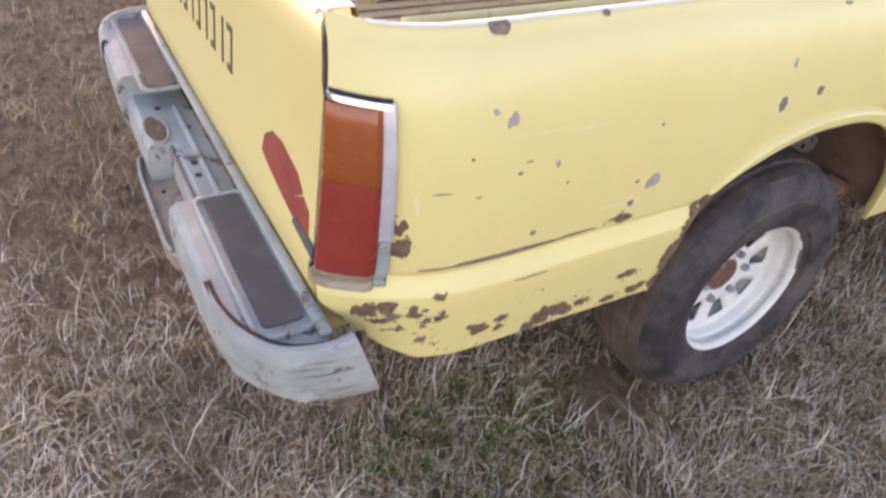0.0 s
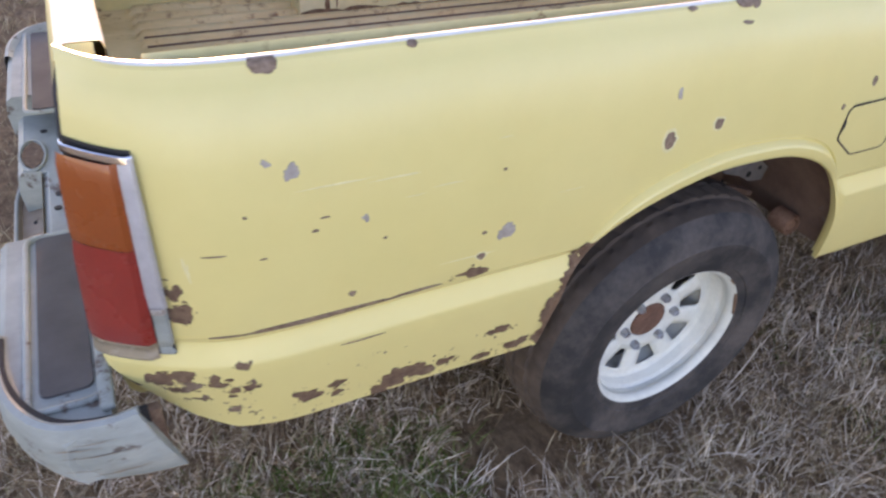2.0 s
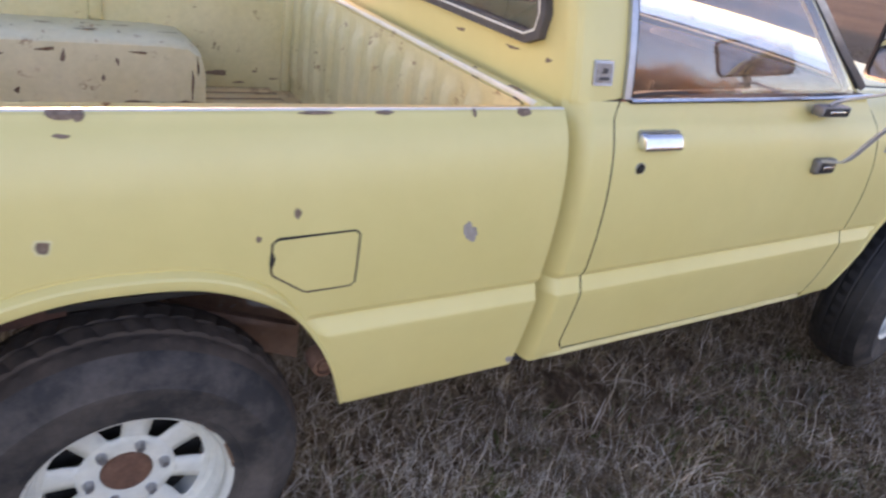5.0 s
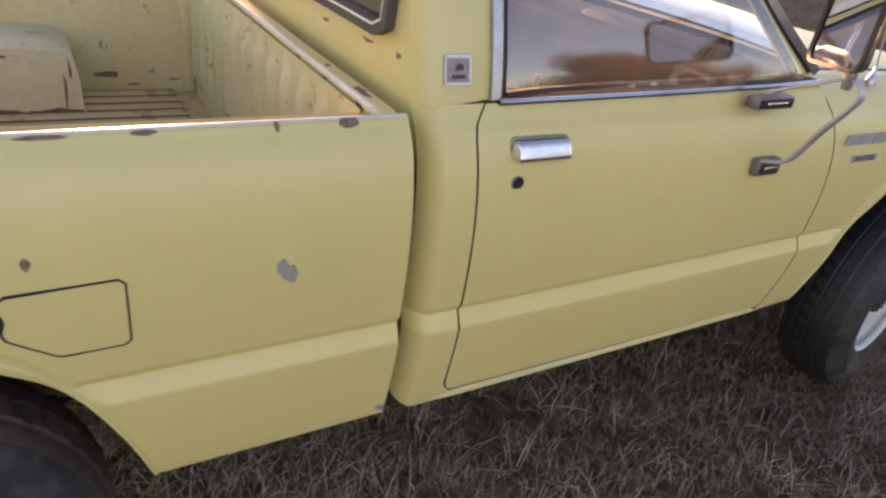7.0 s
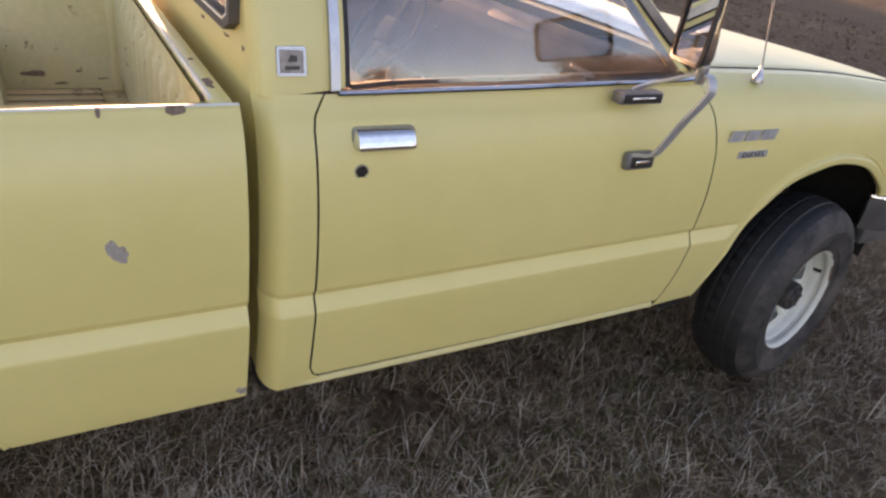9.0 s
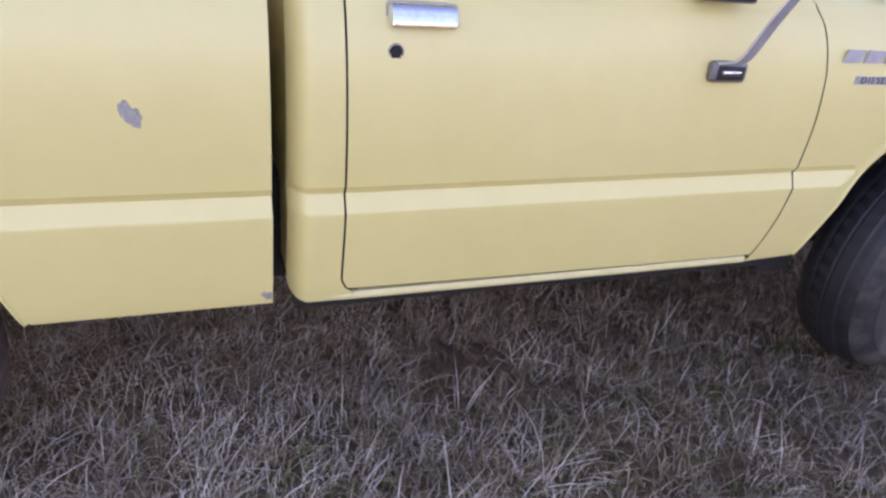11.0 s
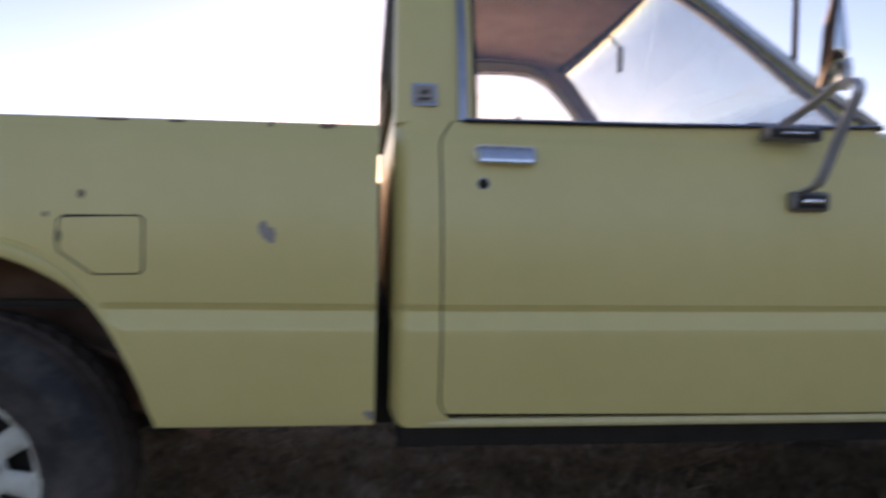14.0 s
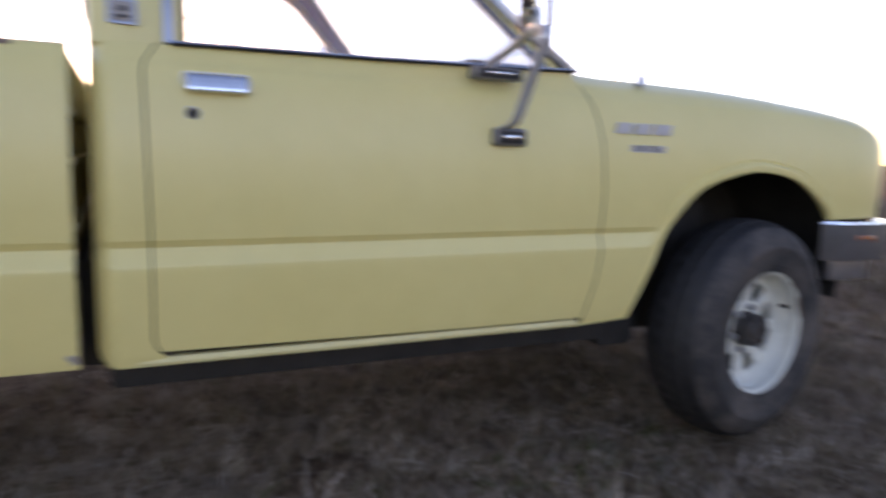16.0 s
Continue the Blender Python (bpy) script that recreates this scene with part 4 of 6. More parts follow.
wing = panel(rows_z(0.429, 1.095, 0.011), lambda z: door_r(z) + GAP, const(3.245), 150, FRONT_ARCH, ztop=hood_z, roll=wing_roll, zlow=front_low)
wing_ob = weld(wing.part("front_wing", "paint", truck, "yellow front wing with chrome badge"))
weld(flipped(wing).part("front_wing", "paint", truck))
hood = Build()
hx = np.linspace(1.985, 3.24, 40)


def hood_row(x):
    y0 = float(flank(x, hood_z(x)) + wing_roll(x, hood_z(x)))
    return [(x, y0 + (W - 2 * y0) * t, float(hood_z(x)) + 0.018 * (1 - (2 * t - 1) ** 4) - (0.006 if abs(abs(2 * t - 1) - 0.93) < 0.008 else 0)) for t in np.linspace(0, 1, 90)]


hood.grid([hood_row(x) for x in hx])
hood_ob = hood.part("hood", "paint", truck, "pale yellow hood", angle=50)
for t in (0.028, 0.972):
    line = []
    for x in np.linspace(2.03, 3.17, 40):
        y0 = float(flank(x, hood_z(x)) + wing_roll(x, hood_z(x)))
        line.append((x, y0 + (W - 2 * y0) * t, float(hood_z(x)) + 0.018 * (1 - (2 * t - 1) ** 4)))
    Build().tube(line, 0.0022, 6).part("hood_seam", "rubber", hood_ob)
    a_, e_ = line[0], (1.958, line[0][1] + (0.06 if t < 0.5 else -0.06), line[0][2] + 0.016)
    Build().tube([a_, tuple((p + q) / 2 for p, q in zip(a_, e_)), e_], 0.0022, 6).part("hood_seam", "rubber", hood_ob)
Build().box((3.15, 0.10, 0.70), (3.235, 1.50, 0.92), 0.02).part("grille_panel", "dash", truck)

# greenhouse: leaning side frame round the door window
plan_in = lambda x: float(np.interp(x, [0.95, 1.0, 1.1, 1.3], [0.0, 0.018, 0.038, 0.05]))   # the cab narrows towards the windscreen
lean_y = lambda z: 0.0495 + 0.18 * max(0.0, z - 1.056) + 0.55 * max(0.0, z - 1.056) ** 2
drip = smooth_line([(0.988, 1.059), (0.988, 1.252), (0.992, 1.448), (1.005, 1.476), (1.062, 1.496), (1.226, 1.515), (1.415, 1.509), (1.482, 1.486), (1.573, 1.421), (1.699, 1.298), (1.818, 1.189), (1.955, 1.089)], 6)
pane = smooth_line([(1.017, 1.06), (1.016, 1.254), (1.02, 1.416), (1.027, 1.437), (1.071, 1.448), (1.221, 1.457), (1.392, 1.457), (1.475, 1.436), (1.554, 1.387), (1.668, 1.282), (1.758, 1.193), (1.887, 1.081)], 6)
skin = smooth_line([(0.845, 1.05), (0.845, 1.249), (0.855, 1.455), (0.902, 1.498), (1.01, 1.513), (1.23, 1.534), (1.425, 1.528), (1.5, 1.502), (1.593, 1.435), (1.72, 1.311), (1.84, 1.202), (1.985, 1.092)], 6)


def lift(line, d):
    return [(x, lean_y(z) + plan_in(x) + d, z) for x, z in line]


between = lambda k: [(a + (c - a) * k, b_ + (d - b_) * k) for (a, b_), (c, d) in zip(skin, drip)]
side = Build().grid([lift(skin, 0.05), lift(skin, 0.035), lift(between(0.03), 0.020), lift(between(0.09), 0.009), lift(between(0.18), 0.003), lift(between(0.30), 0.0), lift(drip, 0.0), lift(drip, 0.012)])
weld(side.part("pillar_frame", "paint", truck, "yellow pillars and roof edge"))
weld(flipped(side).part("pillar_frame", "paint", truck))
fr = Build().grid([lift(drip, 0.013), lift(drip, 0.004), lift([(a * 0.9 + c * 0.1, b_ * 0.9 + d * 0.1) for (a, b_), (c, d) in zip(drip, pane)], 0.001), lift([(a * 0.12 + c * 0.88, b_ * 0.12 + d * 0.88) for (a, b_), (c, d) in zip(drip, pane)], 0.002), lift(pane, 0.008), lift(pane, 0.03)])
fr.part("window_frame", "paint", door)
flipped(fr).part("window_frame", "paint", left_door)
seal = Build().sweep(lift(pane, 0.006), [(0.009, 0.004), (-0.006, 0.004), (-0.006, -0.004), (0.009, -0.004)], up=(0, 1, 0.3))
seal.part("window_seal", "rubber", door)
flipped(seal).part("window_seal", "rubber", left_door)
trim = Build().sweep(lift(drip, -0.007), [(0.009, 0.005), (0.005, 0.009), (-0.005, 0.009), (-0.009, 0.005), (-0.009, -0.005), (0.009, -0.005)], up=(0, 1, 0.3))
groove = Build().sweep([(a * 0.70 + c * 0.30, lean_y(b_ * 0.70 + d * 0.30) + plan_in(a) - 0.0006, b_ * 0.70 + d * 0.30) for (a, b_), (c, d) in zip(drip[14:], pane[14:])], [(0.0035, 0.003), (-0.0035, 0.003), (-0.0035, -0.003), (0.0035, -0.003)], up=(0, 1, 0.3))
groove.part("drip_groove", "rubber", truck)
flipped(groove).part("drip_groove", "rubber", truck)
trim.part("drip_trim", "alu", truck, "weathered bright drip moulding")
flipped(trim).part("drip_trim", "alu", truck)


def pane_mesh(line, d, t):
    """Curved glass, t thick, inside the outline."""
    P = np.array(line)
    top = int(P[:, 1].argmax())
    rows = []
    for z in np.linspace(1.058, P[top][1] - 0.0005, 26):
        x0 = float(np.interp(z, P[:top + 1, 1], P[:top + 1, 0]))
        x1 = float(np.interp(z, P[top:, 1][::-1], P[top:, 0][::-1]))
        xs_ = np.linspace(x0, x1, 10)
        inset = [lean_y(z) + 0.028 - 0.020 * (x - 1.2) + d for x in xs_]      # the glass stands almost parallel to the flank
        rows.append([(x, y, z) for x, y in zip(xs_, inset)] + [(x, y + t, z) for x, y in zip(xs_[::-1], inset[::-1])])
    B = Build().grid(rows, True)
    B.f += [tuple(range(20)), tuple(range(len(B.v) - 20, len(B.v)))]
    return B


pg = pane_mesh(pane, 0.011, 0.004)
for B, d in ((pg, door), (flipped(pg), left_door)):
    g = B.part("window_pane", "glass", d, "dusty closed window glass")
    g.visible_shadow = False

# belt moulding
bx = np.linspace(0.99, 1.93, 60)
mould = Build().sweep([(x, float(flank(x, belt(x))) - 0.004, float(belt(x)) + 0.002) for x in bx], [(-0.006, 0.003), (0.000, 0.006), (0.005, 0.005), (0.0080, 0.001), (-0.006, 0.0)])
mould.part("belt_moulding", "chrome", door, "bright belt moulding")
flipped(mould).part("belt_moulding", "chrome", left_door)
# lower half of the moulding, coloured dark for its shaded underside
lip = Build().sweep([(x, float(flank(x, belt(x))) - 0.004, float(belt(x)) + 0.002) for x in bx], [(-0.006, -0.0005), (0.0072, -0.0005), (0.0055, -0.0035), (-0.006, -0.0035)])
lip.part("moulding_dark_side", "rubber", door)
flipped(lip).part("moulding_dark_side", "rubber", left_door)
m2 = Build().sweep([(x, lean_y(1.07) + plan_in(x) + 0.002, float(belt(x)) + 0.008) for x in bx[2:-6]], [(-0.008, -0.005), (0.010, -0.005), (0.008, 0.003), (-0.004, 0.003)])
shelf = Build().grid([[(x, float(flank(x, belt(x))) - 0.002 + (plan_in(x) + 0.022) * k, float(belt(x)) + 0.0015 * k) for x in bx] for k in (0.0, 0.4, 1.0)])
shelf.part("belt_shelf", "black", door)
flipped(shelf).part("belt_shelf", "black", left_door)
m2.part("window_rubber", "rubber", door)
flipped(m2).part("window_rubber", "rubber", left_door)

# roof, windscreen, rear wall
rx = [(0.848, 1.44), (0.858, 1.474), (0.902, 1.499), (1.01, 1.52), (1.232, 1.538), (1.408, 1.532), (1.48, 1.511)]
across = lambda x, y0, t: y0 + plan_in(x) + (W - 2 * y0 - 2 * plan_in(x)) * t
roof = Build()
for d in (0.0, -0.025):
    roof.grid([[(x, across(x, 0.265, t), z + d + 0.025 * (1 - (2 * t - 1) ** 4) * (1 if x > 0.86 else 0.3)) for t in np.linspace(0, 1, 30)] for x, z in rx])
roof.part("roof", "paint", truck)
Build().grid([[(x, across(x, 0.268, t), z - 0.038 + 0.015 * (1 - (2 * t - 1) ** 4)) for t in np.linspace(0, 1, 20)] for x, z in rx[1:]]).part("headliner", "headliner", truck, "brown headliner")
wline = [(1.512, 1.490), (1.603, 1.428), (1.736, 1.305), (1.854, 1.197), (2.010, 1.089)]


def screen_row(x, z, d):
    y0 = lean_y(z) + plan_in(x) + 0.03
    bow = float(np.interp(z, [1.09, 1.47], [0.06, 0.022]))
    return [(x + d + bow * (1 - (2 * t - 1) ** 2), y0 + (W - 2 * y0) * t, z + 0.012 * (1 - (2 * t - 1) ** 2)) for t in np.linspace(0, 1, 24)]


sc = Build().grid([screen_row(x, z, 0.0) + screen_row(x, z, -0.005)[::-1] for x, z in wline], True)
sc.f += [tuple(range(k, k + 48)) for k in (0, 48 * 4)]
g = sc.part("windscreen", "clearglass", truck, "clear windscreen")
g.visible_shadow = False
Build().tube([p for p in screen_row(*wline[-1], 0.004)][1:-1], 0.008, 8).part("screen_seal", "rubber", truck)
Build().tube([p for p in screen_row(*wline[0], 0.004)], 0.010, 8).part("screen_seal", "rubber", truck)
T24 = np.linspace(0, 1, 24)
Build().grid([[(1.476, across(1.476, 0.265, t), 1.516 + 0.025 * (1 - (2 * t - 1) ** 4)) for t in T24], [(x + 0.012, y, z + 0.012) for x, y, z in screen_row(1.512, 1.490, 0.0)], screen_row(1.522, 1.484, 0.004)]).part("screen_header", "paint", truck)
Build().grid([[(1.476, across(1.476, 0.268, t), 1.475 + 0.015 * (1 - (2 * t - 1) ** 4)) for t in T24], screen_row(1.528, 1.472, -0.008)]).part("header_lining", "headliner", truck)
a_in = Build()
a_in.grid([[(x + dx, lean_y(z) + plan_in(x) + dy, z + dz) for x, z in wline] for dx, dy, dz in ((-0.004, 0.03, 0.0), (-0.020, 0.05, -0.004), (-0.072, 0.032, -0.006))])
a_in.part("pillar_lining", "headliner", truck)
flipped(a_in).part("pillar_lining", "headliner", truck)
b_in = Build().grid([[(0.872, 0.11, 1.03), (0.872, 0.165, 1.2), (0.88, 0.265, 1.465)], [(1.012, 0.11, 1.03), (1.014, 0.165, 1.2), (1.022, 0.265, 1.465)]])
b_in.part("pillar_lining", "headliner", truck)
flipped(b_in).part("pillar_lining", "headliner", truck)

out = [(0.055, 0.45), (0.06, 0.75), (0.075, 1.05), (0.268, 1.472), (0.45, 1.488), (0.8, 1.496), (1.15, 1.488), (1.332, 1.472), (1.525, 1.05), (1.54, 0.75), (1.545, 0.45), (0.8, 0.45)]
hole = [(0.24, 1.135), (0.205, 1.15), (0.20, 1.19), (0.285, 1.40), (0.45, 1.425), (0.8, 1.43), (1.15, 1.425), (1.315, 1.40), (1.40, 1.19), (1.395, 1.15), (1.36, 1.135), (0.8, 1.135)]
bw = Build()
for x in (0.853, 0.878):
    bw.grid([[(x, y, z) for y, z in out], [(x, y, z) for y, z in hole]], True)
bw.grid([[(0.853, y, z) for y, z in hole], [(0.878, y, z) for y, z in hole]], True)
cab_back_ob = weld(bw.part("cab_back", "paint", truck, "yellow cab rear wall"))
Build().box((0.806, 0.20, 0.385), (0.866, 1.40, 0.62), 0.01).part("bed_cab_brace", "black", truck)
Build().sweep([(0.845, y, z) for y, z in hole], [(0.014, 0.012), (0.006, 0.02), (-0.012, 0.016), (-0.012, -0.012), (0.014, -0.012)], up=(1, 0, 0), closed=True).part("rear_window_seal", "pad", truck, "black rear window seal")
rw = Build().plate(hole, lambda a, b, d: (0.852 + d, a, b), 0.005)
Build().tube([(0.838, 0.8 + (y - 0.8) * 0.985, 1.28 + (z - 1.28) * 0.955) for y, z in hole], 0.006, 8, up=(1, 0, 0), closed=True).part("rear_window_trim", "worn_and_lit", truck, "bright strip in the window seal")
g = rw.part("rear_window", "glass", truck, smooth=False)
g.visible_shadow = False

# interior
Build().box((0.93, 0.16, 0.62), (1.42, 1.44, 0.86), 0.05, seg=4).part("bench_cushion", "interior", truck, "brown vinyl bench seat")
Build().box((0.885, 0.16, 0.80), (1.03, 1.44, 1.06), 0.04, pose(0, 0, 0), 4).part("bench_back", "interior", truck)
Build().box((1.68, 0.10, 0.80), (1.90, 1.50, 1.095), 0.04, seg=4).box((1.70, 0.20, 1.05), (1.83, 0.72, 1.110), 0.03, seg=3).box((1.68, 0.95, 1.05), (1.80, 1.42, 1.112), 0.03, seg=3).part("dashboard", "dash", truck, "dark dashboard")
Build().box((0.89, 0.10, 0.44), (2.05, 1.50, 0.50), 0.01).part("cab_floor", "dash", truck)
Build().box((2.02, 0.10, 0.44), (2.06, 1.50, 1.04), 0.005).part("firewall", "black", truck)
for y in (0.075, W - 0.105):
    Build().box((0.96, y, 0.47), (1.94, y + 0.03, 1.045), 0.008).part("door_lining", "interior", truck)
sw = pose(1.60, 1.18, 0.94, 0, -55, 0)
wheel_ring = Build().tube([sw @ Vector((0.19 * math.cos(t), 0.19 * math.sin(t), 0)) for t in np.linspace(0, 2 * math.pi, 33)[:-1]], 0.011, 8, closed=True, up=(1, 0, 0.3))
wheel_ring.box((-0.18, -0.015, -0.015), (0.18, 0.015, 0.0), 0.004, sw).box((-0.05, -0.05, -0.03), (0.05, 0.05, 0.01), 0.01, sw)
wheel_ring.tube([sw @ Vector((0, 0, 0)), sw @ Vector((0, 0, -0.3))], 0.025, 10, up=(0, 1, 0))
wheel_ring.part("steering_wheel", "dash", truck)
rv = Build().tube([(1.555, 0.80, 1.492), (1.566, 0.80, 1.468), (1.600, 0.80, 1.430)], 0.005, 8, up=(0, 1, 0)).box((1.595, 0.790, 1.355), (1.608, 0.812, 1.436), 0.004)
rv.part("rear_view_mirror", "dash", truck)
Build().lathe([(0.0, 0), (0.006, 0), (0.006, 0.02), (0.004, 0.024), (0.0, 0.024)], 10, pose(1.12, 0.120, 1.06, 90)).part("lock_knob", "dash", door)

# handle: chrome flap in a shallow frame, and the lock below it
hb = Build().plate(round_rect(0.126, 0.040, 0.010), lambda a, b, d: (1.070 + a, float(flank(1.07, 0.985)) - 0.002 + d, 0.985 + b), 0.01).part("door_handle", "alu", door, "chrome door handle")
h = Build()
end_half = lambda u: 0.00925 + math.sqrt(max(0.0, 0.0100 ** 2 - max(0.0, abs(u) - 0.0512) ** 2))
bulge = lambda s: float(np.interp(s, [0, 0.05, 0.12, 0.25, 0.5, 0.72, 0.86, 0.93, 0.98, 1.0], [0.0, 0.009, 0.0135, 0.0165, 0.0205, 0.0235, 0.0240, 0.0215, 0.013, 0.004]))
ends = (0.0612, 0.0605, 0.059, 0.0565, 0.0535, 0.0505, 0.03)
h.grid([[(1.070 + u, float(flank(1.07, 0.985)) - 0.003 - bulge(s) * (1.0 - max(0.0, (abs(u) - 0.0535) / 0.0077) ** 3), 0.98375 + end_half(u) * (1 - 2 * s)) for u in [-e for e in ends] + [0.0] + list(ends)[::-1]] for s in np.linspace(0, 1, 28)])
h.part("handle_flap", "chrome", hb)
Build().lathe([(0.0, -0.004), (0.0095, -0.004), (0.0118, -0.001), (0.0118, 0.004)], 6, pose(1.024, float(flank(1.024, 0.925)), 0.925)).part("key_lock", "black", door, "dark key lock")
Build().lathe([(0.0112, 0.002), (0.0116, -0.0018), (0.0135, -0.0018), (0.0142, 0.002)], 24, pose(1.024, float(flank(1.024, 0.925)), 0.925)).part("lock_ring", "alu", door)

# pillar emblem: square plaque with a plain device
em = lambda a, b, d: (0.907 + a, lean_y(1.111) + 0.24 * b - 0.003 + d, 1.111 + b)
plaque = Build().plate(round_rect(0.052, 0.048, 0.004), em, 0.008).part("emblem_plaque", "alu", cab_side, "square grey emblem plaque")
Build().plate(round_rect(0.041, 0.037, 0.002), lambda a, b, d: em(a, b, d - 0.0015), 0.003).part("emblem_field", "primer", plaque)
Build().plate([(-0.008, 0.0), (0.009, 0.0), (0.009, 0.009), (-0.002, 0.011)], lambda a, b, d: em(a, b, d - 0.003), 0.002).part("emblem_device", "pad", plaque)
Build().plate(round_rect(0.026, 0.006, 0.001), lambda a, b, d: em(a, b - 0.010, d - 0.003), 0.002).part("emblem_bar", "pad", plaque)

# wing badge: model mark as plain chrome shapes, and the small word plate below it
bz = lambda a, b, d: (a, float(flank(a, 0.93)) - 0.005 + d, b)
badge = Build()
for x, wd in ((2.030, 0.048), (2.090, 0.050), (2.152, 0.056)):
    badge.plate([(x, 0.930), (x + wd, 0.930), (x + wd + 0.008, 0.957), (x + 0.008, 0.957)], bz, 0.005)
badge.part("wing_badge", "trimgrey", wing_ob, "chrome model badge as plain shapes")
wplate = Build().plate([(2.080, 0.884), (2.192, 0.884), (2.194, 0.902), (2.082, 0.902)], lambda a, b, d: (a, float(flank(a, 0.893)) - 0.004 + d, b), 0.005).part("word_plate", "trimgrey", wing_ob, "small metal word plate")
tc = bpy.data.curves.new("word", "FONT")
tc.body, tc.size, tc.extrude, tc.align_x, tc.align_y = "DIESEL", 0.0205, 0.0006, "CENTER", "CENTER"
tc.space_character = 1.25
tc.materials.append(M["letter"])
word = new("word", tc)
word.parent = wplate
word.matrix_basis = pose(2.137, float(flank(2.137, 0.893)) - 0.0052, 0.893, 90, 0, 0) @ Matrix.Diagonal((1.22, 1, 1, 1))

# door mirror on a bent chrome bar with two clamps
mirror = Build().box((1.624, -0.004, 1.036), (1.752, 0.03, 1.064), 0.006).part("door_mirror", "clamp", truck, "chrome-armed door mirror with tall glass")
Build().box((1.632, -0.0065, 1.0405), (1.744, 0.0, 1.0600), 0.003).part("clamp_window", "dash", mirror)
Build().box((1.654, -0.009, 1.0465), (1.724, 0.0, 1.0545), 0.003).part("clamp_bar", "chrome", mirror)
Build().box((1.672, -0.026, 0.886), (1.758, 0.0, 0.928), 0.009, seg=3).part("lower_clamp", "clamp", mirror)
Build().box((1.681, -0.0285, 0.892), (1.749, -0.018, 0.921), 0.006).part("clamp_window", "dash", mirror)
Build().box((1.692, -0.032, 0.900), (1.738, -0.018, 0.912), 0.003).part("clamp_bar", "chrome", mirror)
bar = smooth_line([(1.690, -0.016, 0.924), (1.694, -0.045, 0.931), (1.698, -0.074, 0.948), (1.703, -0.112, 1.022), (1.707, -0.150, 1.088), (1.710, -0.158, 1.115), (1.713, -0.140, 1.136), (1.707, -0.110, 1.134), (1.698, -0.065, 1.112), (1.686, -0.020, 1.090), (1.674, -0.002, 1.077), (1.662, 0.006, 1.064)], 6)
Build().sweep(bar, [(0.0028, 0.0115), (-0.0028, 0.0115), (-0.0028, -0.0115), (0.0028, -0.0115)], up=(1, 0, 0)).part("mirror_arm", "trimgrey", mirror, "flat bent metal arm")
Build().lathe([(0.0, -0.03), (0.009, -0.03), (0.012, -0.01), (0.012, 0.01), (0.008, 0.03), (0.0, 0.03)], 14, pose(1.706, -0.124, 1.148, 90)).part("mirror_joint", "alu", mirror)
hm = pose(1.695, -0.082, 1.226, -5, 4, -31)
head = Build()
shell = [(0.002, 1.0), (0.008, 1.0), (0.016, 0.95), (0.024, 0.78), (0.027, 0.4)]
head.grid([[tuple(hm @ Vector((x * (1.0 - 5.5 * b), a * k, b * k))) for a, b in round_rect(0.200, 0.145, 0.022)] for x, k in shell], True)
nn = len(round_rect(0.200, 0.145, 0.022))
head.f.append(tuple(range(len(head.v) - nn, len(head.v))))
mh = head.part("mirror_head", "chrome", mirror)
Build().add([tuple(hm @ Vector((0.004, a * 0.94, b * 0.96))) for a, b in round_rect(0.200, 0.145, 0.022)], [tuple(range(nn))]).part("mirror_glass", "mirror", mh, smooth=False)
Build().sweep([tuple(hm @ Vector((0.002, a * 0.985, b * 0.985))) for a, b in round_rect(0.200, 0.145, 0.022)], [(0.004, 0.005), (-0.004, 0.005), (-0.004, -0.004), (0.004, -0.004)], up=(1, 0, 0), closed=True).part("mirror_rim", "rubber", mh)
lm = Build().tube([(1.70, 1.56, 1.05), (1.715, 1.66, 1.12), (1.713, 1.70, 1.21)], 0.008, 8).box((1.705, 1.60, 1.185), (1.735, 1.80, 1.325), 0.02, pose(0, 0, 0), 3)
lm.part("far_mirror", "chrome", truck)

# aerial on the wing
Build().lathe([(0.0, -0.034), (0.004, -0.032), (0.006, -0.016), (0.012, -0.006), (0.015, 0.004), (0.015, 0.012)], 16, pose(2.165, 0.075, 1.074, -90)).part("aerial_base", "alu", wing_ob)
Build().tube([(2.165, 0.075, 1.10), (2.112, 0.076, 1.32), (2.045, 0.078, 1.60), (1.97, 0.08, 1.92)], 0.0021, 8, up=(0, 1, 0), scale=[1, 0.85, 0.65, 0.45]).part("aerial_rod", "alu", wing_ob, "thin aerial rod")

# front bumper and side lamp
fb = Build()
fl = smooth_line([(2.885, 0.03), (2.95, -0.012), (3.10, -0.012), (3.21, 0.03), (3.27, 0.15), (3.30, 0.4), (3.31, 0.8), (3.30, 1.2), (3.27, 1.45), (3.21, 1.57), (3.10, 1.612), (2.95, 1.612), (2.885, 1.57)], 5)
fb.sweep([(x, y, 0.63) for x, y in fl], [(0.0, 0.050), (-0.012, 0.03), (-0.012, -0.05), (-0.03, -0.06), (0.0, -0.062), (0.006, 0.0)])
fbo = fb.part("front_bumper", "bumperdark", truck, "dark grey front bumper with chrome top lip")
Build().sweep([(x, y, 0.63) for x, y in fl], [(0.004, 0.063), (-0.03, 0.066), (-0.035, 0.055), (0.0, 0.050), (0.006, 0.054)]).part("bumper_lip", "chrome", fbo)
Build().box((2.985, -0.022, 0.622), (3.075, 0.0, 0.652), 0.006).part("marker_lamp", "amber", fbo)
Build().box((2.93, 0.02, 0.50), (3.12, 0.06, 0.62), 0.01).part("valance", "alu", fbo)

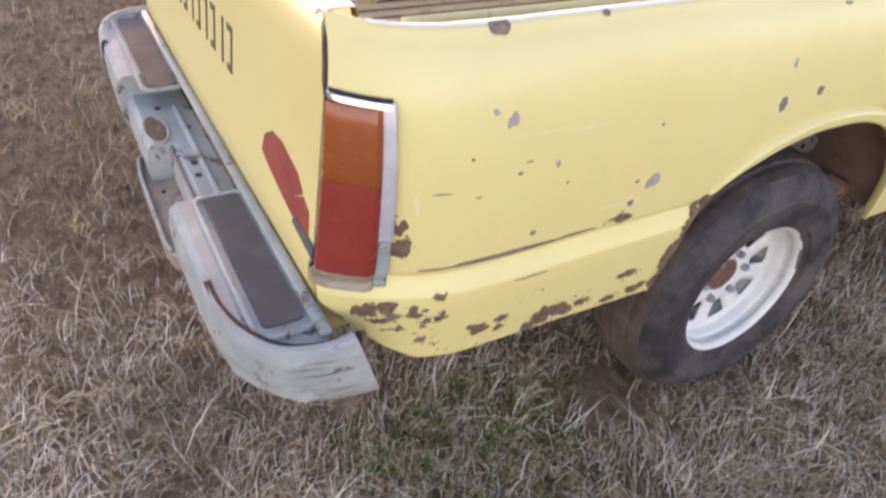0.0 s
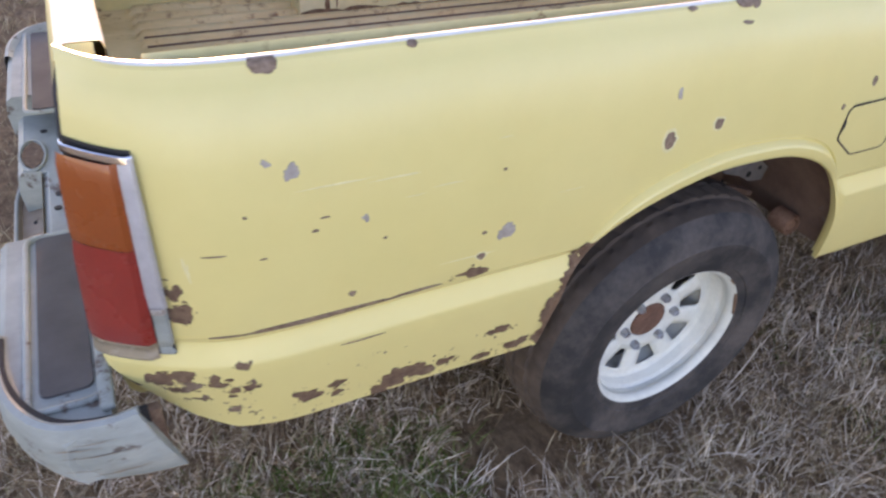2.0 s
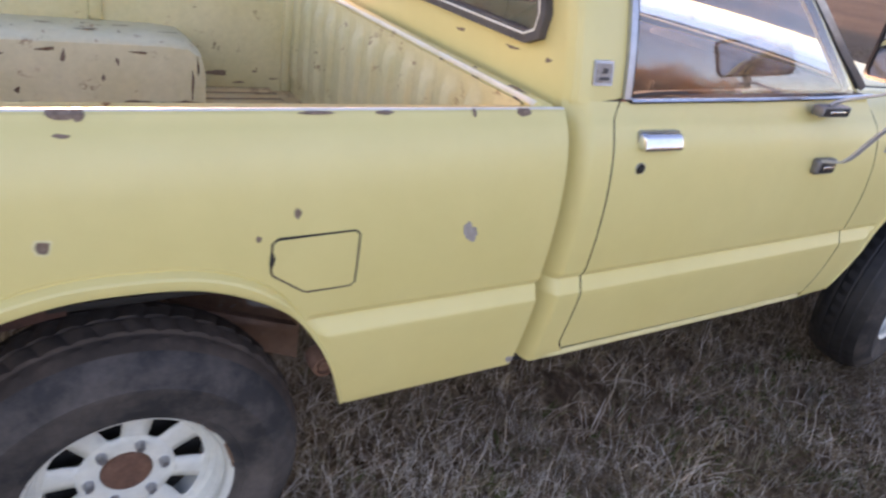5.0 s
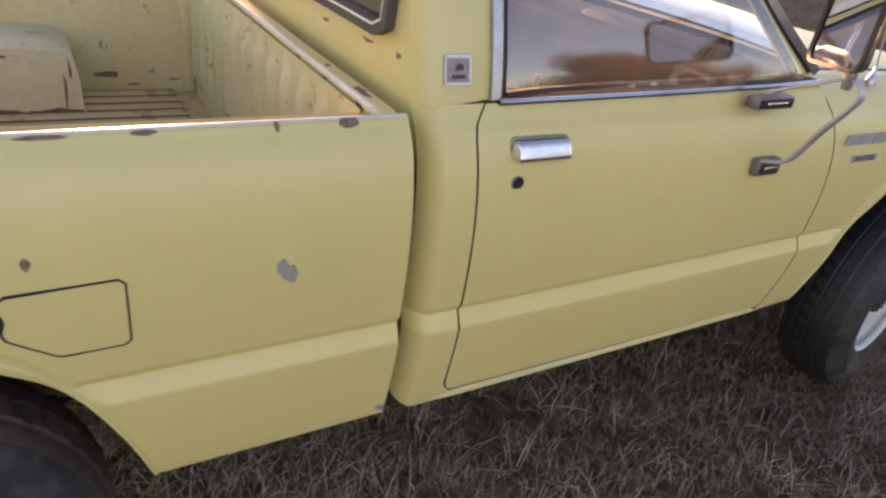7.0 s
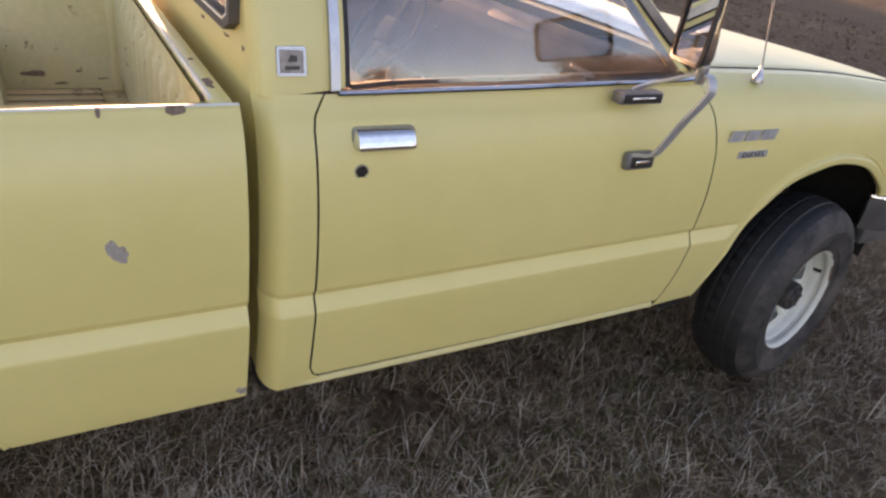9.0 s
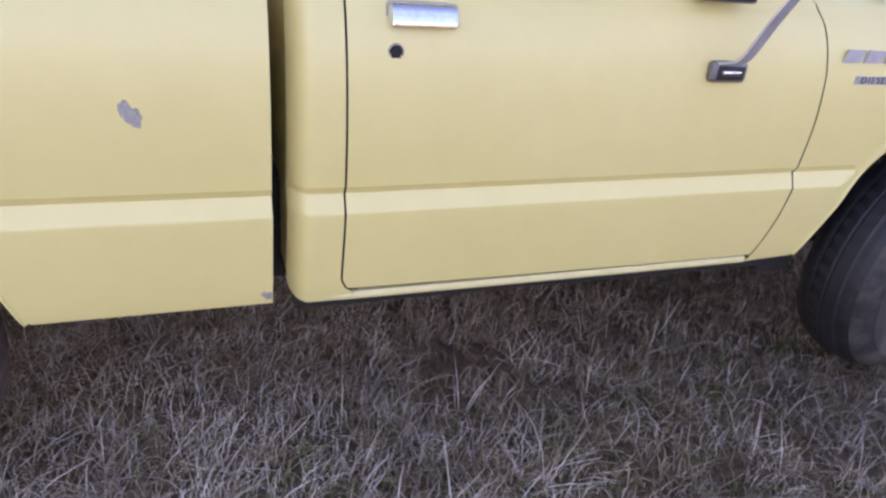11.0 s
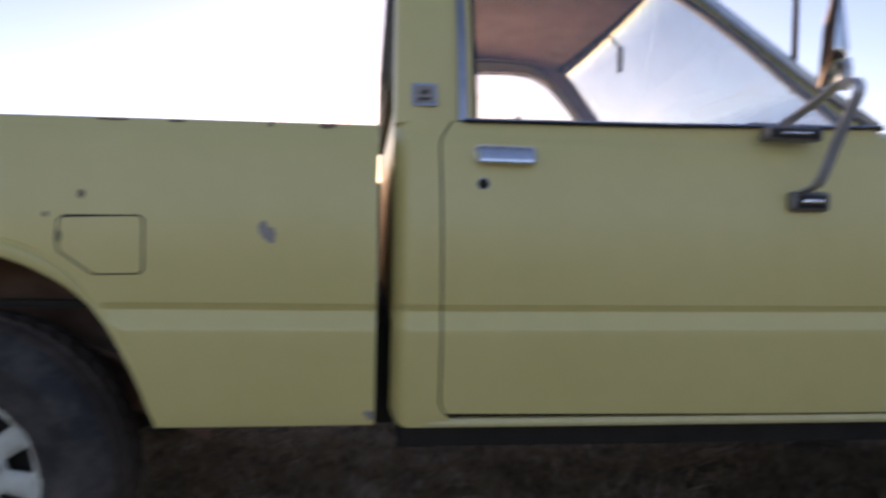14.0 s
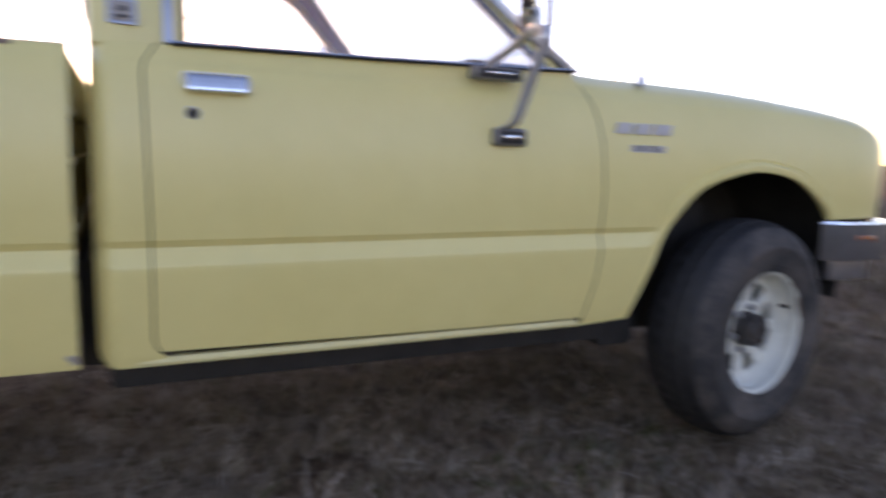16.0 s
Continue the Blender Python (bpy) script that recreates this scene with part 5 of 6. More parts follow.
# frame, axles, springs
for y in (0.40, W - 0.40):
    Build().sweep(smooth_line([(-1.0, y, 0.575), (-0.4, y, 0.585), (0.2, y, 0.585), (0.55, y, 0.54), (0.9, y, 0.47), (2.0, y, 0.46), (3.1, y, 0.52)], 5), [(0.035, 0.055), (-0.035, 0.055), (-0.035, -0.055), (0.035, -0.055)]).part("chassis_rail", "under", truck)
for x in (-0.8, 0.45, 0.78):
    Build().box((x - 0.03, 0.15, 0.585), (x + 0.03, W - 0.15, 0.64), 0.004).part("cross_member", "under", truck)
for x in (0.0, 2.66):
    Build().tube([(x, 0.25, 0.325), (x, 0.8, 0.325), (x, W - 0.25, 0.325)], 0.04, 14, scale=[1, 1.02, 1]).lathe([(0.0, -0.12), (0.08, -0.1), (0.125, -0.03), (0.125, 0.03), (0.08, 0.1), (0.0, 0.12)], 20, pose(x, 0.75, 0.325)).part("axle", "under", truck)
for y in (0.40, W - 0.40):
    Build().sweep(smooth_line([(-0.62, y, 0.545), (-0.35, y, 0.45), (0.0, y, 0.30), (0.3, y, 0.36), (0.55, y, 0.46)], 5), [(0.03, 0.012), (0.03, -0.012), (-0.03, -0.012), (-0.03, 0.012)]).part("leaf_spring", "black", truck)
    Build().lathe([(0.0, -0.016), (0.012, -0.016), (0.014, -0.008), (0.017, -0.008), (0.019, -0.018), (0.024, -0.018), (0.0265, -0.010), (0.0265, 0.03), (0.0, 0.03)], 24, pose(0.386, 0.112 if y < 0.8 else W - 0.155, 0.472)).part("spring_bush", "clay", truck, "clay-coloured rusty spring bush")
Build().sweep([(-0.43, 0.17, 0.594), (-0.25, 0.165, 0.632), (-0.07, 0.16, 0.664)], [(0.012, 0.017), (-0.012, 0.017), (-0.012, -0.017), (0.012, -0.017)]).part("tub_brace", "darkrust", truck, "rusty brace across the wheel arch")
Build().box((-0.10, 0.148, 0.652), (0.37, 0.172, 0.668), 0.004).part("tub_lip", "black", truck)
bracket = Build().plate([(0.215, 0.650), (0.290, 0.640), (0.405, 0.556), (0.398, 0.522), (0.352, 0.528), (0.318, 0.548), (0.262, 0.566), (0.240, 0.600)], lambda a, b, d: (a, 0.220 + d, b), 0.006).part("arch_bracket", "dustgrey", truck, "pale grey bracket in the wheel arch")
for x, z, r in ((0.345, 0.548, 0.008), (0.232, 0.628, 0.006), (0.376, 0.560, 0.005)):
    Build().lathe([(0.0, 0.0), (r, 0.0), (r, 0.004)], 10, pose(x, 0.2185, z)).part("bracket_hole", "black", bracket)
Build().sweep([(0.10, 0.215, 0.600), (0.24, 0.215, 0.545), (0.36, 0.215, 0.500)], [(0.010, 0.006), (-0.010, 0.006), (-0.010, -0.006), (0.010, -0.006)]).part("arch_strut", "welldust", truck)
Build().sweep([(-0.40, 0.16, 0.47), (-0.30, 0.2, 0.44), (-0.18, 0.26, 0.40)], [(0.012, 0.015), (-0.012, 0.015), (-0.012, -0.015), (0.012, -0.015)]).part("mud_brace", "black", truck)
Build().box((0.95, 0.45, 0.40), (2.4, 1.15, 0.52), 0.03).part("gearbox_shield", "black", truck)
Build().box((2.2, 0.45, 0.40), (3.0, 1.15, 0.95), 0.03).part("engine_bay", "black", truck)


# ---- wheels ----
def make_wheel(name, rusty_hub):
    """White steel wheel with eight windows; the outer face looks to -y, the rim's outer edge lies at y = 0."""
    rim, K = Build(), 0.962
    rim.lathe([(0.176, 0.014), (0.183, 0.001), (0.1875, -0.003), (0.1912, -0.001), (0.1912, 0.006), (0.1870, 0.0085), (0.1845, 0.0090), (0.1835, 0.0120), (0.1815, 0.0285), (0.1800, 0.0310), (0.1735, 0.0335), (0.1718, 0.0360), (0.1700, 0.0530), (0.1680, 0.0560), (0.1580, 0.0600), (0.1545, 0.080), (0.152, 0.13), (0.17, 0.15), (0.188, 0.165)], 72, Matrix.Diagonal((K, 1, K, 1)))
    rows, hole_rows = [], (3, 11)
    disc = ((0.046, 0.076, 3), (0.050, 0.066, 3), (0.074, 0.064, 3), (0.0885, 0.0645, 3.8), (0.0900, 0.0645, 6.2), (0.0935, 0.0645, 7.6), (0.100, 0.0645, 8.3), (0.112, 0.064, 9.2), (0.126, 0.0625, 10.4), (0.138, 0.061, 11.5), (0.1425, 0.060, 11.0), (0.1445, 0.0595, 8.5), (0.150, 0.0595, 8.5), (0.154, 0.059, 8.5), (0.160, 0.064, 8.5))
    if not rusty_hub:      # the front discs sit deeper and have larger windows
        disc = tuple((r, dep + 0.005, w if i < 3 or i > 11 else w * 1.12) for i, (r, dep, w) in enumerate(disc))
    for r, dep, w in disc:
        row = []
        for s in range(8):
            for a in (-22.5, -19, -w, -w * 0.5, 0, w * 0.5, w, 19):
                t = radians(45 * s + a + 25.6)
                row.append((r * K * math.cos(t), dep - (0.004 if 0.092 < r < 0.143 and abs(a) > 18 else 0), r * K * math.sin(t)))
        rows.append(row)
    nc = len(rows[0])
    faces = []
    for i in range(len(rows) - 1):
        for j in range(nc):
            if hole_rows[0] <= i < hole_rows[1] and j % 8 in (2, 3, 4, 5):
                continue
            k = (j + 1) % nc
            faces.append((i * nc + j, i * nc + k, (i + 1) * nc + k, (i + 1) * nc + j))
    rim.add([p for r in rows for p in r], faces)
    wheel = rim.part(name, "wheel", truck, "white spoked steel wheel with rusty hub", angle=40)
    md = wheel.modifiers.new("thickness", "SOLIDIFY")
    md.thickness, md.offset = 0.005, 0.0
    side_out = [(0.174, 0.012), (0.181, -0.006), (0.190, -0.010), (0.197, -0.0105), (0.199, -0.0135), (0.202, -0.0138), (0.225, -0.0195), (0.245, -0.0215), (0.248, -0.0228), (0.256, -0.0228), (0.259, -0.0208), (0.275, -0.0165), (0.290, -0.0085), (0.301, 0.001), (0.309, 0.011)]
    crown = [(0.309, 0.011), (0.315, 0.021), (0.3195, 0.032), (0.3225, 0.043), (0.3240, 0.047), (0.3255, 0.050), (0.328, 0.082), (0.328, 0.085), (0.328, 0.089), (0.328, 0.092), (0.3255, 0.124), (0.3250, 0.127), (0.3240, 0.131), (0.3225, 0.134), (0.319, 0.15), (0.312, 0.162)]
    side_in = [(0.312, 0.162), (0.303, 0.178), (0.255, 0.193), (0.20, 0.184), (0.182, 0.16)]
    seg = 180

    def ring(prof, lugs):
        rows = []
        for r, h in prof:
            row = []
            for k in range(seg):
                cut = 0.0
                if lugs and r > 0.3135:
                    band = int(h / 0.042)
                    cut = (0.0045 if rusty_hub else 0.0022) if (k + (1 if band % 2 else 0)) % 4 == 0 else 0.0
                    if abs((h % 0.042) - 0.002) < 0.003 and 0.03 < h < 0.14:
                        cut = 0.005 if rusty_hub else 0.003
                th = 2 * math.pi * k / seg + 0.02 * math.sin(h * 90)
                row.append(((r - cut) * math.cos(th), h, (r - cut) * math.sin(th)))
            rows.append(row)
        return Build().grid(rows, True)

    tyre = ring(side_out, False).part("tyre", "tyre", wheel, "worn black tyre with faded sidewall", angle=30)
    ring(crown, True).part("tread", "tread" if rusty_hub else "rubber", tyre, "dusty brown tyre tread" if rusty_hub else "worn black tyre tread", angle=30)
    ring(side_in, False).part("inner_sidewall", "tyre", tyre, angle=30)
    if rusty_hub:
        Build().lathe([(0.0, 0.060), (0.030, 0.060), (0.043, 0.062), (0.047, 0.068), (0.047, 0.09)], 32).part("hub_cap", "hubrust", wheel, "rusty hub cover")
    else:
        Build().lathe([(0.0, 0.010), (0.014, 0.010), (0.016, 0.006), (0.024, 0.006), (0.027, 0.012), (0.042, 0.013), (0.0465, 0.017), (0.048, 0.022), (0.048, 0.048), (0.052, 0.052), (0.052, 0.080)], 32).part("locking_hub", "hub", wheel, "dark greasy locking hub")
        for k in range(6):
            a = radians(60 * k + 10)
            Build().lathe([(0.0, 0.007), (0.0045, 0.007), (0.0050, 0.015)], 6, pose(0.0350 * math.cos(a), 0, 0.0350 * math.sin(a))).part("hub_bolt", "hub", wheel)
    Build().lathe([(0.05, 0.105), (0.150, 0.105), (0.150, 0.13)], 40).part("brake_drum", "black", wheel)
    Build().lathe([(0.0, 0.040), (0.0055, 0.041), (0.0065, 0.048), (0.0065, 0.066)], 10, pose(-0.139, -0.012, -0.087) if rusty_hub else pose(0.142, -0.020, 0.079)).part("valve_stem", "rubber", wheel)
    for a0, a1 in ((18, 40), (52, 60), (200, 207)):
        arc = [radians(a) for a in np.linspace(a0, a1, 12)]
        Build().grid([[((r + 0.0008 * math.sin(9 * a)) * K * math.cos(a), h, (r + 0.0008 * math.sin(9 * a)) * K * math.sin(a)) for a in arc] for r, h in ((0.1815, 0.0), (0.1855, -0.0056), (0.1895, -0.0058), (0.1940, -0.0012))]).part("rim_rust", "rust", wheel)
    for k in range(6):
        a = radians(60 * k + 22)
        Build().lathe([(0.0, 0.046), (0.007, 0.046), (0.0095, 0.050), (0.0105, 0.062), (0.0105, 0.070)], 6, pose(0.066 * math.cos(a), 0, 0.066 * math.sin(a))).part("lug_nut", "alu", wheel)
    return wheel


rear_wheel = make_wheel("rear_wheel", True)
rear_wheel.matrix_basis = pose(0.002, 0.020, 0.327, 0, 14, 0)
front_wheel = make_wheel("front_wheel", False)
front_wheel.matrix_basis = pose(2.583, -0.042, 0.376, 0, 8, 8.5)
for kind, x, z in ((True, 0.002, 0.327), (False, 2.583, 0.376)):
    far = make_wheel("rear_wheel" if kind else "front_wheel", kind)
    far.matrix_basis = pose(x, W - 0.020, z, 0, 30, 180)


# ---- chips and rust on the bed side ----
def patch(x, z, rx, rz, mat, seed, rough=0.5, name="paint_chip", out=0.0012, top=9.0):
    """An irregular bare patch following the panel."""
    rnd = random.Random(seed)
    n = max(16, min(64, int(16 + 1500 * max(rx, rz))))
    o = rnd.uniform(0, 50)
    rim = []
    for k in range(n):
        a = 2 * math.pi * k / n
        c, q = math.cos(a), math.sin(a)
        wob = 1.3 * noise.noise((1.0 * c + o, 1.0 * q, 3.0)) + 0.55 * noise.noise((2.4 * c, 2.4 * q + o, 7.0)) + 0.22 * noise.noise((6.0 * c + o, 6.0 * q, 11.0))
        r = max(0.3, 1 + rough * 1.25 * wob)
        rim.append((x + rx * r * c, z + rz * r * q))
    lim = lambda px, pz: (px, min(top, max(pz, float(tail_low(px)) + 0.001)))
    rim = [lim(*p) for p in rim]
    mid = [((p[0] + x) / 2, (p[1] + z) / 2) for p in rim]
    B = Build()
    put = lambda p, d: (p[0], float(flank(p[0], min(p[1], 1.03))) + float(np.interp(p[1] - 1.03, [0, 0.007, 0.0115], [0, 0.004, 0.012])) - d, p[1] + (0.5 * d if p[1] > 1.035 else 0))
    vs = [put((x, max(z, float(tail_low(x)) + 0.002)), out)] + [put(p, out) for p in mid] + [put(p, out * 0.9) for p in rim] + [put(p, -0.001) for p in rim]
    fs = [(0, 1 + k, 1 + (k + 1) % n) for k in range(n)]
    for q in (0, 1):
        fs += [(1 + q * n + k, 1 + (q + 1) * n + k, 1 + (q + 1) * n + (k + 1) % n, 1 + q * n + (k + 1) % n) for k in range(n)]
    B.add(vs, fs)
    if name == "rust_patch" and max(rx, rz) > 0.008:
        for _ in range(7):
            a, far_, k = rnd.uniform(0, 6.283), rnd.uniform(1.1, 1.9), rnd.uniform(0.0008, 0.0030)
            fx_, fz_ = x + rx * far_ * math.cos(a), z + rz * far_ * math.sin(a)
            if fz_ > float(tail_low(fx_)) + 0.004 and fx_ > -0.965:
                dots = [(fx_ + k * rnd.uniform(0.6, 1.5) * math.cos(b_), fz_ + k * rnd.uniform(0.5, 1.2) * math.sin(b_)) for b_ in np.linspace(0, 6.283, 8)[:-1]]
                B.add([put(p, out * 0.7) for p in dots], [tuple(range(7))])
    tail_lean(B)
    return B.part(name, mat, bed_side)


GREY = [(-0.770, 0.911, 0.0096, 0.0104), (-0.799, 0.925, 0.0055, 0.0050), (-0.463, 0.751, 0.0150, 0.0140), (-0.187, 0.923, 0.0040, 0.0080), (-0.683, 0.828, 0.0050, 0.0063), (0.604, 0.818, 0.0150, 0.0200), (0.806, 0.458, 0.0090, 0.0120)]
BROWN = [(-0.190, 0.850, 0.0120, 0.0165), (-0.093, 0.863, 0.0105, 0.0110), (-0.831, 0.861, 0.0032, 0.0024), (-0.749, 0.825, 0.0048, 0.0024), (-0.656, 0.790, 0.0030, 0.0020), (-0.479, 0.858, 0.0033, 0.0027), (-0.502, 0.713, 0.0088, 0.0066),
         (-0.502, 0.757, 0.0042, 0.0036), (-0.703, 0.704, 0.0060, 0.0060), (0.200, 0.846, 0.0050, 0.0060), (0.262, 0.885, 0.0060, 0.0110)]
RUST = [(-0.926, 0.752, 0.0084, 0.0140), (-0.926, 0.718, 0.0126, 0.0140), (-0.515, 0.683, 0.0200, 0.0085), (-0.446, 0.534, 0.0185, 0.0095),
        (-0.398, 0.480, 0.0200, 0.0110), (-0.490, 0.480, 0.0195, 0.0078), (-0.561, 0.500, 0.0130, 0.0091), (-0.617, 0.500, 0.0275, 0.0187), (-0.651, 0.495, 0.0240, 0.0250), (-0.676, 0.478, 0.0165, 0.0130), (-0.751, 0.532, 0.0132, 0.0066),
        (-0.751, 0.508, 0.0099, 0.0066), (-0.800, 0.525, 0.0207, 0.0126), (-0.857, 0.570, 0.0090, 0.0072), (-0.896, 0.582, 0.0112, 0.0064), (-0.936, 0.602, 0.0144, 0.0096), (-0.955, 0.592, 0.0100, 0.0150)]
for k, (x, z, a, b) in enumerate(GREY):
    patch(x, z, a * 0.9, b * 0.9, "primer", 100 + k, 0.5)["label"] = "bare grey primer chip"
for k, (x, z, a, b) in enumerate(BROWN):
    patch(x, z, a * 0.85, b * 0.85, "brown", 200 + k, 0.3)
    if a > 0.008:
        patch(x, z, a * 1.25, b * 1.2, "scuffed", 200 + k, 0.3, "scuff", 0.0005)
for k, (x, z, a, b) in enumerate(RUST):
    if z < 0.56 and x < -0.45:
        x, z = x + 0.024, z - 0.010
    patch(x, z, a, b, "rust", 300 + k, 0.55, "rust_patch", 0.0016)["label"] = "flaking brown rust"
for k, (x, z, a, b) in enumerate([(-0.873, 0.811, 0.0136, 0.0010), (-0.816, 0.798, 0.0050, 0.0011), (-0.735, 0.842, 0.006, 0.0012), (-0.058, 1.013, 0.010, 0.0026)]):
    patch(x, z, a, b, "brown", 450 + k, 0.25, "scratch")
rnd = random.Random(77)
for k in range(20):
    patch(rnd.gauss(-0.925, 0.030), rnd.gauss(0.572, 0.024), rnd.uniform(0.0025, 0.010), rnd.uniform(0.002, 0.0075), "rust" if k % 3 else "brown", 800 + k, 0.45, "rust_patch", 0.0016)
# rusted seam along the crease, and dents on the rail's edge
for k, (x, z, a, b) in enumerate([(-0.745, 0.6735, 0.100, 0.0050), (-0.60, 0.6755, 0.040, 0.0028), (-0.87, 0.672, 0.026, 0.0020), (-0.690, 0.615, 0.036, 0.0014)]):
    patch(x, z, a, b, "brown", 400 + k, 0.25, "rust_seam")
for k, (x, a, b) in enumerate([(-0.782, 0.020, 0.012), (-0.058, 0.019, 0.007), (0.712, 0.018, 0.009), (-0.60, 0.008, 0.004), (-0.16, 0.010, 0.003), (0.60, 0.004, 0.009), (-0.036, 0.010, 0.009), (0.30, 0.035, 0.0025), (0.42, 0.020, 0.003)]):
    patch(x, 1.0375, a * 0.85, b * 0.85, "brown", 500 + k, 0.15, "rail_dent", 0.002, 1.0415)

# faint pale scuffs
for k, (x, z, a, b) in enumerate([(-0.720, 0.884, 0.045, 0.0012), (-0.640, 0.878, 0.030, 0.0010), (-0.905, 0.790, 0.0030, 0.016), (-0.560, 0.853, 0.020, 0.0012), (-0.610, 0.846, 0.014, 0.0009), (-0.530, 0.716, 0.030, 0.0010), (-0.480, 0.905, 0.010, 0.0008), (-0.36, 0.80, 0.016, 0.0008)]):
    patch(x, z, a, b, "scuffed", 470 + k, 0.6, "scuff", 0.0006)

# rusted lower rear edge of the wheel arch
def arch_rust(i0, i1, lo, hi, seed):
    prof = [(0.0, -0.007), (0.003, -0.010), (0.012, -0.012), (0.020, -0.0115), (0.0235, -0.009), (0.027, -0.003), (0.030, 0.003), (0.0325, 0.0035), (0.035, 0.001), (0.037, 0.0), (0.05, 0.0)]
    line = np.array(REAR_ARCH)
    out_ = (offset(REAR_ARCH, 1.0) - line) / taper(line[:, 1])[:, None]
    rows = []
    idx = np.arange(i0, i1 + 0.01, 0.25)
    for k, t in enumerate(idx):
        px, pz, nx, nz = (float(np.interp(t, np.arange(len(line)), c)) for c in (line[:, 0], line[:, 1], out_[:, 0], out_[:, 1]))
        w = lo + (hi - lo) * min(1.0, max(0.0, 0.5 + 1.2 * noise.noise((t * 0.42, seed * 0.7, 0)) + 0.7 * noise.noise((t * 1.7, seed, 5)) + 0.35 * noise.noise((t * 4.3, seed, 9))))
        w *= min(1, 0.25 + k * 0.2, 0.25 + (len(idx) - 1 - k) * 0.2)
        row = []
        for q in range(9):
            d = w * q / 8
            x, z = px + nx * d, pz + nz * d
            tp = float(taper(z))
            row.append((x, float(flank(x, z)) + float(np.interp(d / tp, [p[0] for p in prof], [p[1] for p in prof])) * tp - 0.0014, z))
        rows.append(row)
    Build().grid(rows).part("rust_edge", "rust", bed_side, "rusted arch edge")


for k, (i0, i1, lo, hi) in enumerate(((0.5, 4.5, 0.008, 0.024), (3.5, 11.5, 0.012, 0.027), (10.5, 18.5, 0.010, 0.025), (20, 23, 0.002, 0.006))):
    arch_rust(i0, i1, lo, hi, 700 + k)


# ---- worn spots inside the bed and on the cab's back ----
def blot(at, u, v, ru, rv, mat, parent, seed, name="rust_spot", rough=0.5):
    """A ragged flat spot spanned by the directions u and v."""
    rnd = random.Random(seed)
    at, u, v = Vector(at), Vector(u), Vector(v)
    k = 16
    ph = [rnd.uniform(0, 6.28) for _ in range(3)]
    pts = []
    for i in range(k):
        a = 2 * math.pi * i / k
        r = 1 + rough * (0.5 * math.sin(2 * a + ph[0]) + 0.4 * math.sin(3 * a + ph[1]) + 0.3 * math.sin(5 * a + ph[2])) + rnd.uniform(-0.25, 0.25) * rough
        pts.append(at + u * (ru * r * math.cos(a)) + v * (rv * r * math.sin(a)))
    fs = [(0, 1 + i, 1 + (i + 1) % k) for i in range(k)]
    return Build().add([at] + pts, fs).part(name, mat, parent)


X, Y, Z = (1, 0, 0), (0, 1, 0), (0, 0, 1)
rnd = random.Random(5)
# scrapes on the far tub's side and crown
for k, (x, z, a, b) in enumerate([(0.372, 0.72, 0.004, 0.045), (0.388, 0.78, 0.003, 0.030), (-0.02, 0.828, 0.022, 0.005), (0.02, 0.80, 0.006, 0.018), (-0.16, 0.80, 0.045, 0.004), (-0.215, 0.775, 0.004, 0.026), (-0.30, 0.73, 0.006, 0.050),
                                  (-0.33, 0.70, 0.012, 0.030), (0.22, 0.82, 0.030, 0.003), (0.12, 0.74, 0.004, 0.012), (0.30, 0.66, 0.040, 0.006), (-0.08, 0.655, 0.050, 0.006), (0.16, 0.79, 0.005, 0.010), (-0.24, 0.825, 0.030, 0.004), (-0.10, 0.70, 0.006, 0.010)]):
    blot((x, W - 0.3532, min(z, 0.818)), X, Z, a, b, "rust" if k % 3 else "brown", far_tub_ob, 900 + k)
for k in range(9):
    blot((rnd.uniform(-0.35, 0.36), W - rnd.uniform(0.18, 0.30), FL + 0.2162), X, Y, rnd.uniform(0.005, 0.035), rnd.uniform(0.003, 0.008), "brown", far_tub_ob, 930 + k)
# stains low on the far wall and over the bulkhead
for k, (x, z, a, b) in enumerate([(0.50, 0.062, 0.030, 0.012), (0.63, 0.070, 0.012, 0.003), (0.70, 0.045, 0.016, 0.003), (0.575, 0.030, 0.020, 0.004)]):
    blot((x, W - 0.1355, FL + z), X, Z, a, b, "brown", far_wall_ob, 950 + k, rough=0.35)
# chips on the bulkhead's rail and under the rear window
for k, y in enumerate((0.145, 0.31, 0.46, 0.72, 1.05)):
    blot((0.7745, y, 1.030 + rnd.uniform(-0.006, 0.006)), Y, Z, rnd.uniform(0.008, 0.022), rnd.uniform(0.002, 0.005), "brown", rail_ob, 970 + k)
    if k < 2:
        blot((0.791, y + 0.03, 1.0425), X, Y, rnd.uniform(0.004, 0.010), rnd.uniform(0.008, 0.03), "brown", rail_ob, 990 + k)
for k, (y, z, a, b) in enumerate([(0.17, 1.105, 0.012, 0.004), (0.30, 1.10, 0.020, 0.004), (0.105, 1.08, 0.004, 0.010), (0.13, 1.16, 0.005, 0.006), (0.52, 1.09, 0.018, 0.004), (0.115, 1.13, 0.004, 0.008)]):
    blot((0.8522, y, z), Y, Z, a, b, "brown", cab_back_ob, 1010 + k)

# ---- ground sheet to the horizon ----
def spread(n, near, far):
    t = np.linspace(-1, 1, n)
    k = 6.2
    return np.sinh(k * t) / np.sinh(k) * far


def shade_ridge(x, y):
    """A low swell beyond the truck, hidden by it, added to block the grazing sun."""
    u, v = (x - 8.0) / 24.0, (y - 78.0) / 22.0
    return 6.32 * math.exp(-(u ** 4) - v * v)


def tilt(x, y):
    """The ground rises a little towards the truck's nose, and evens out further off."""
    return 0.0165 * np.clip(x, -3, 5) * np.clip(1.6 - np.hypot(x, y) / 14, 0, 1)


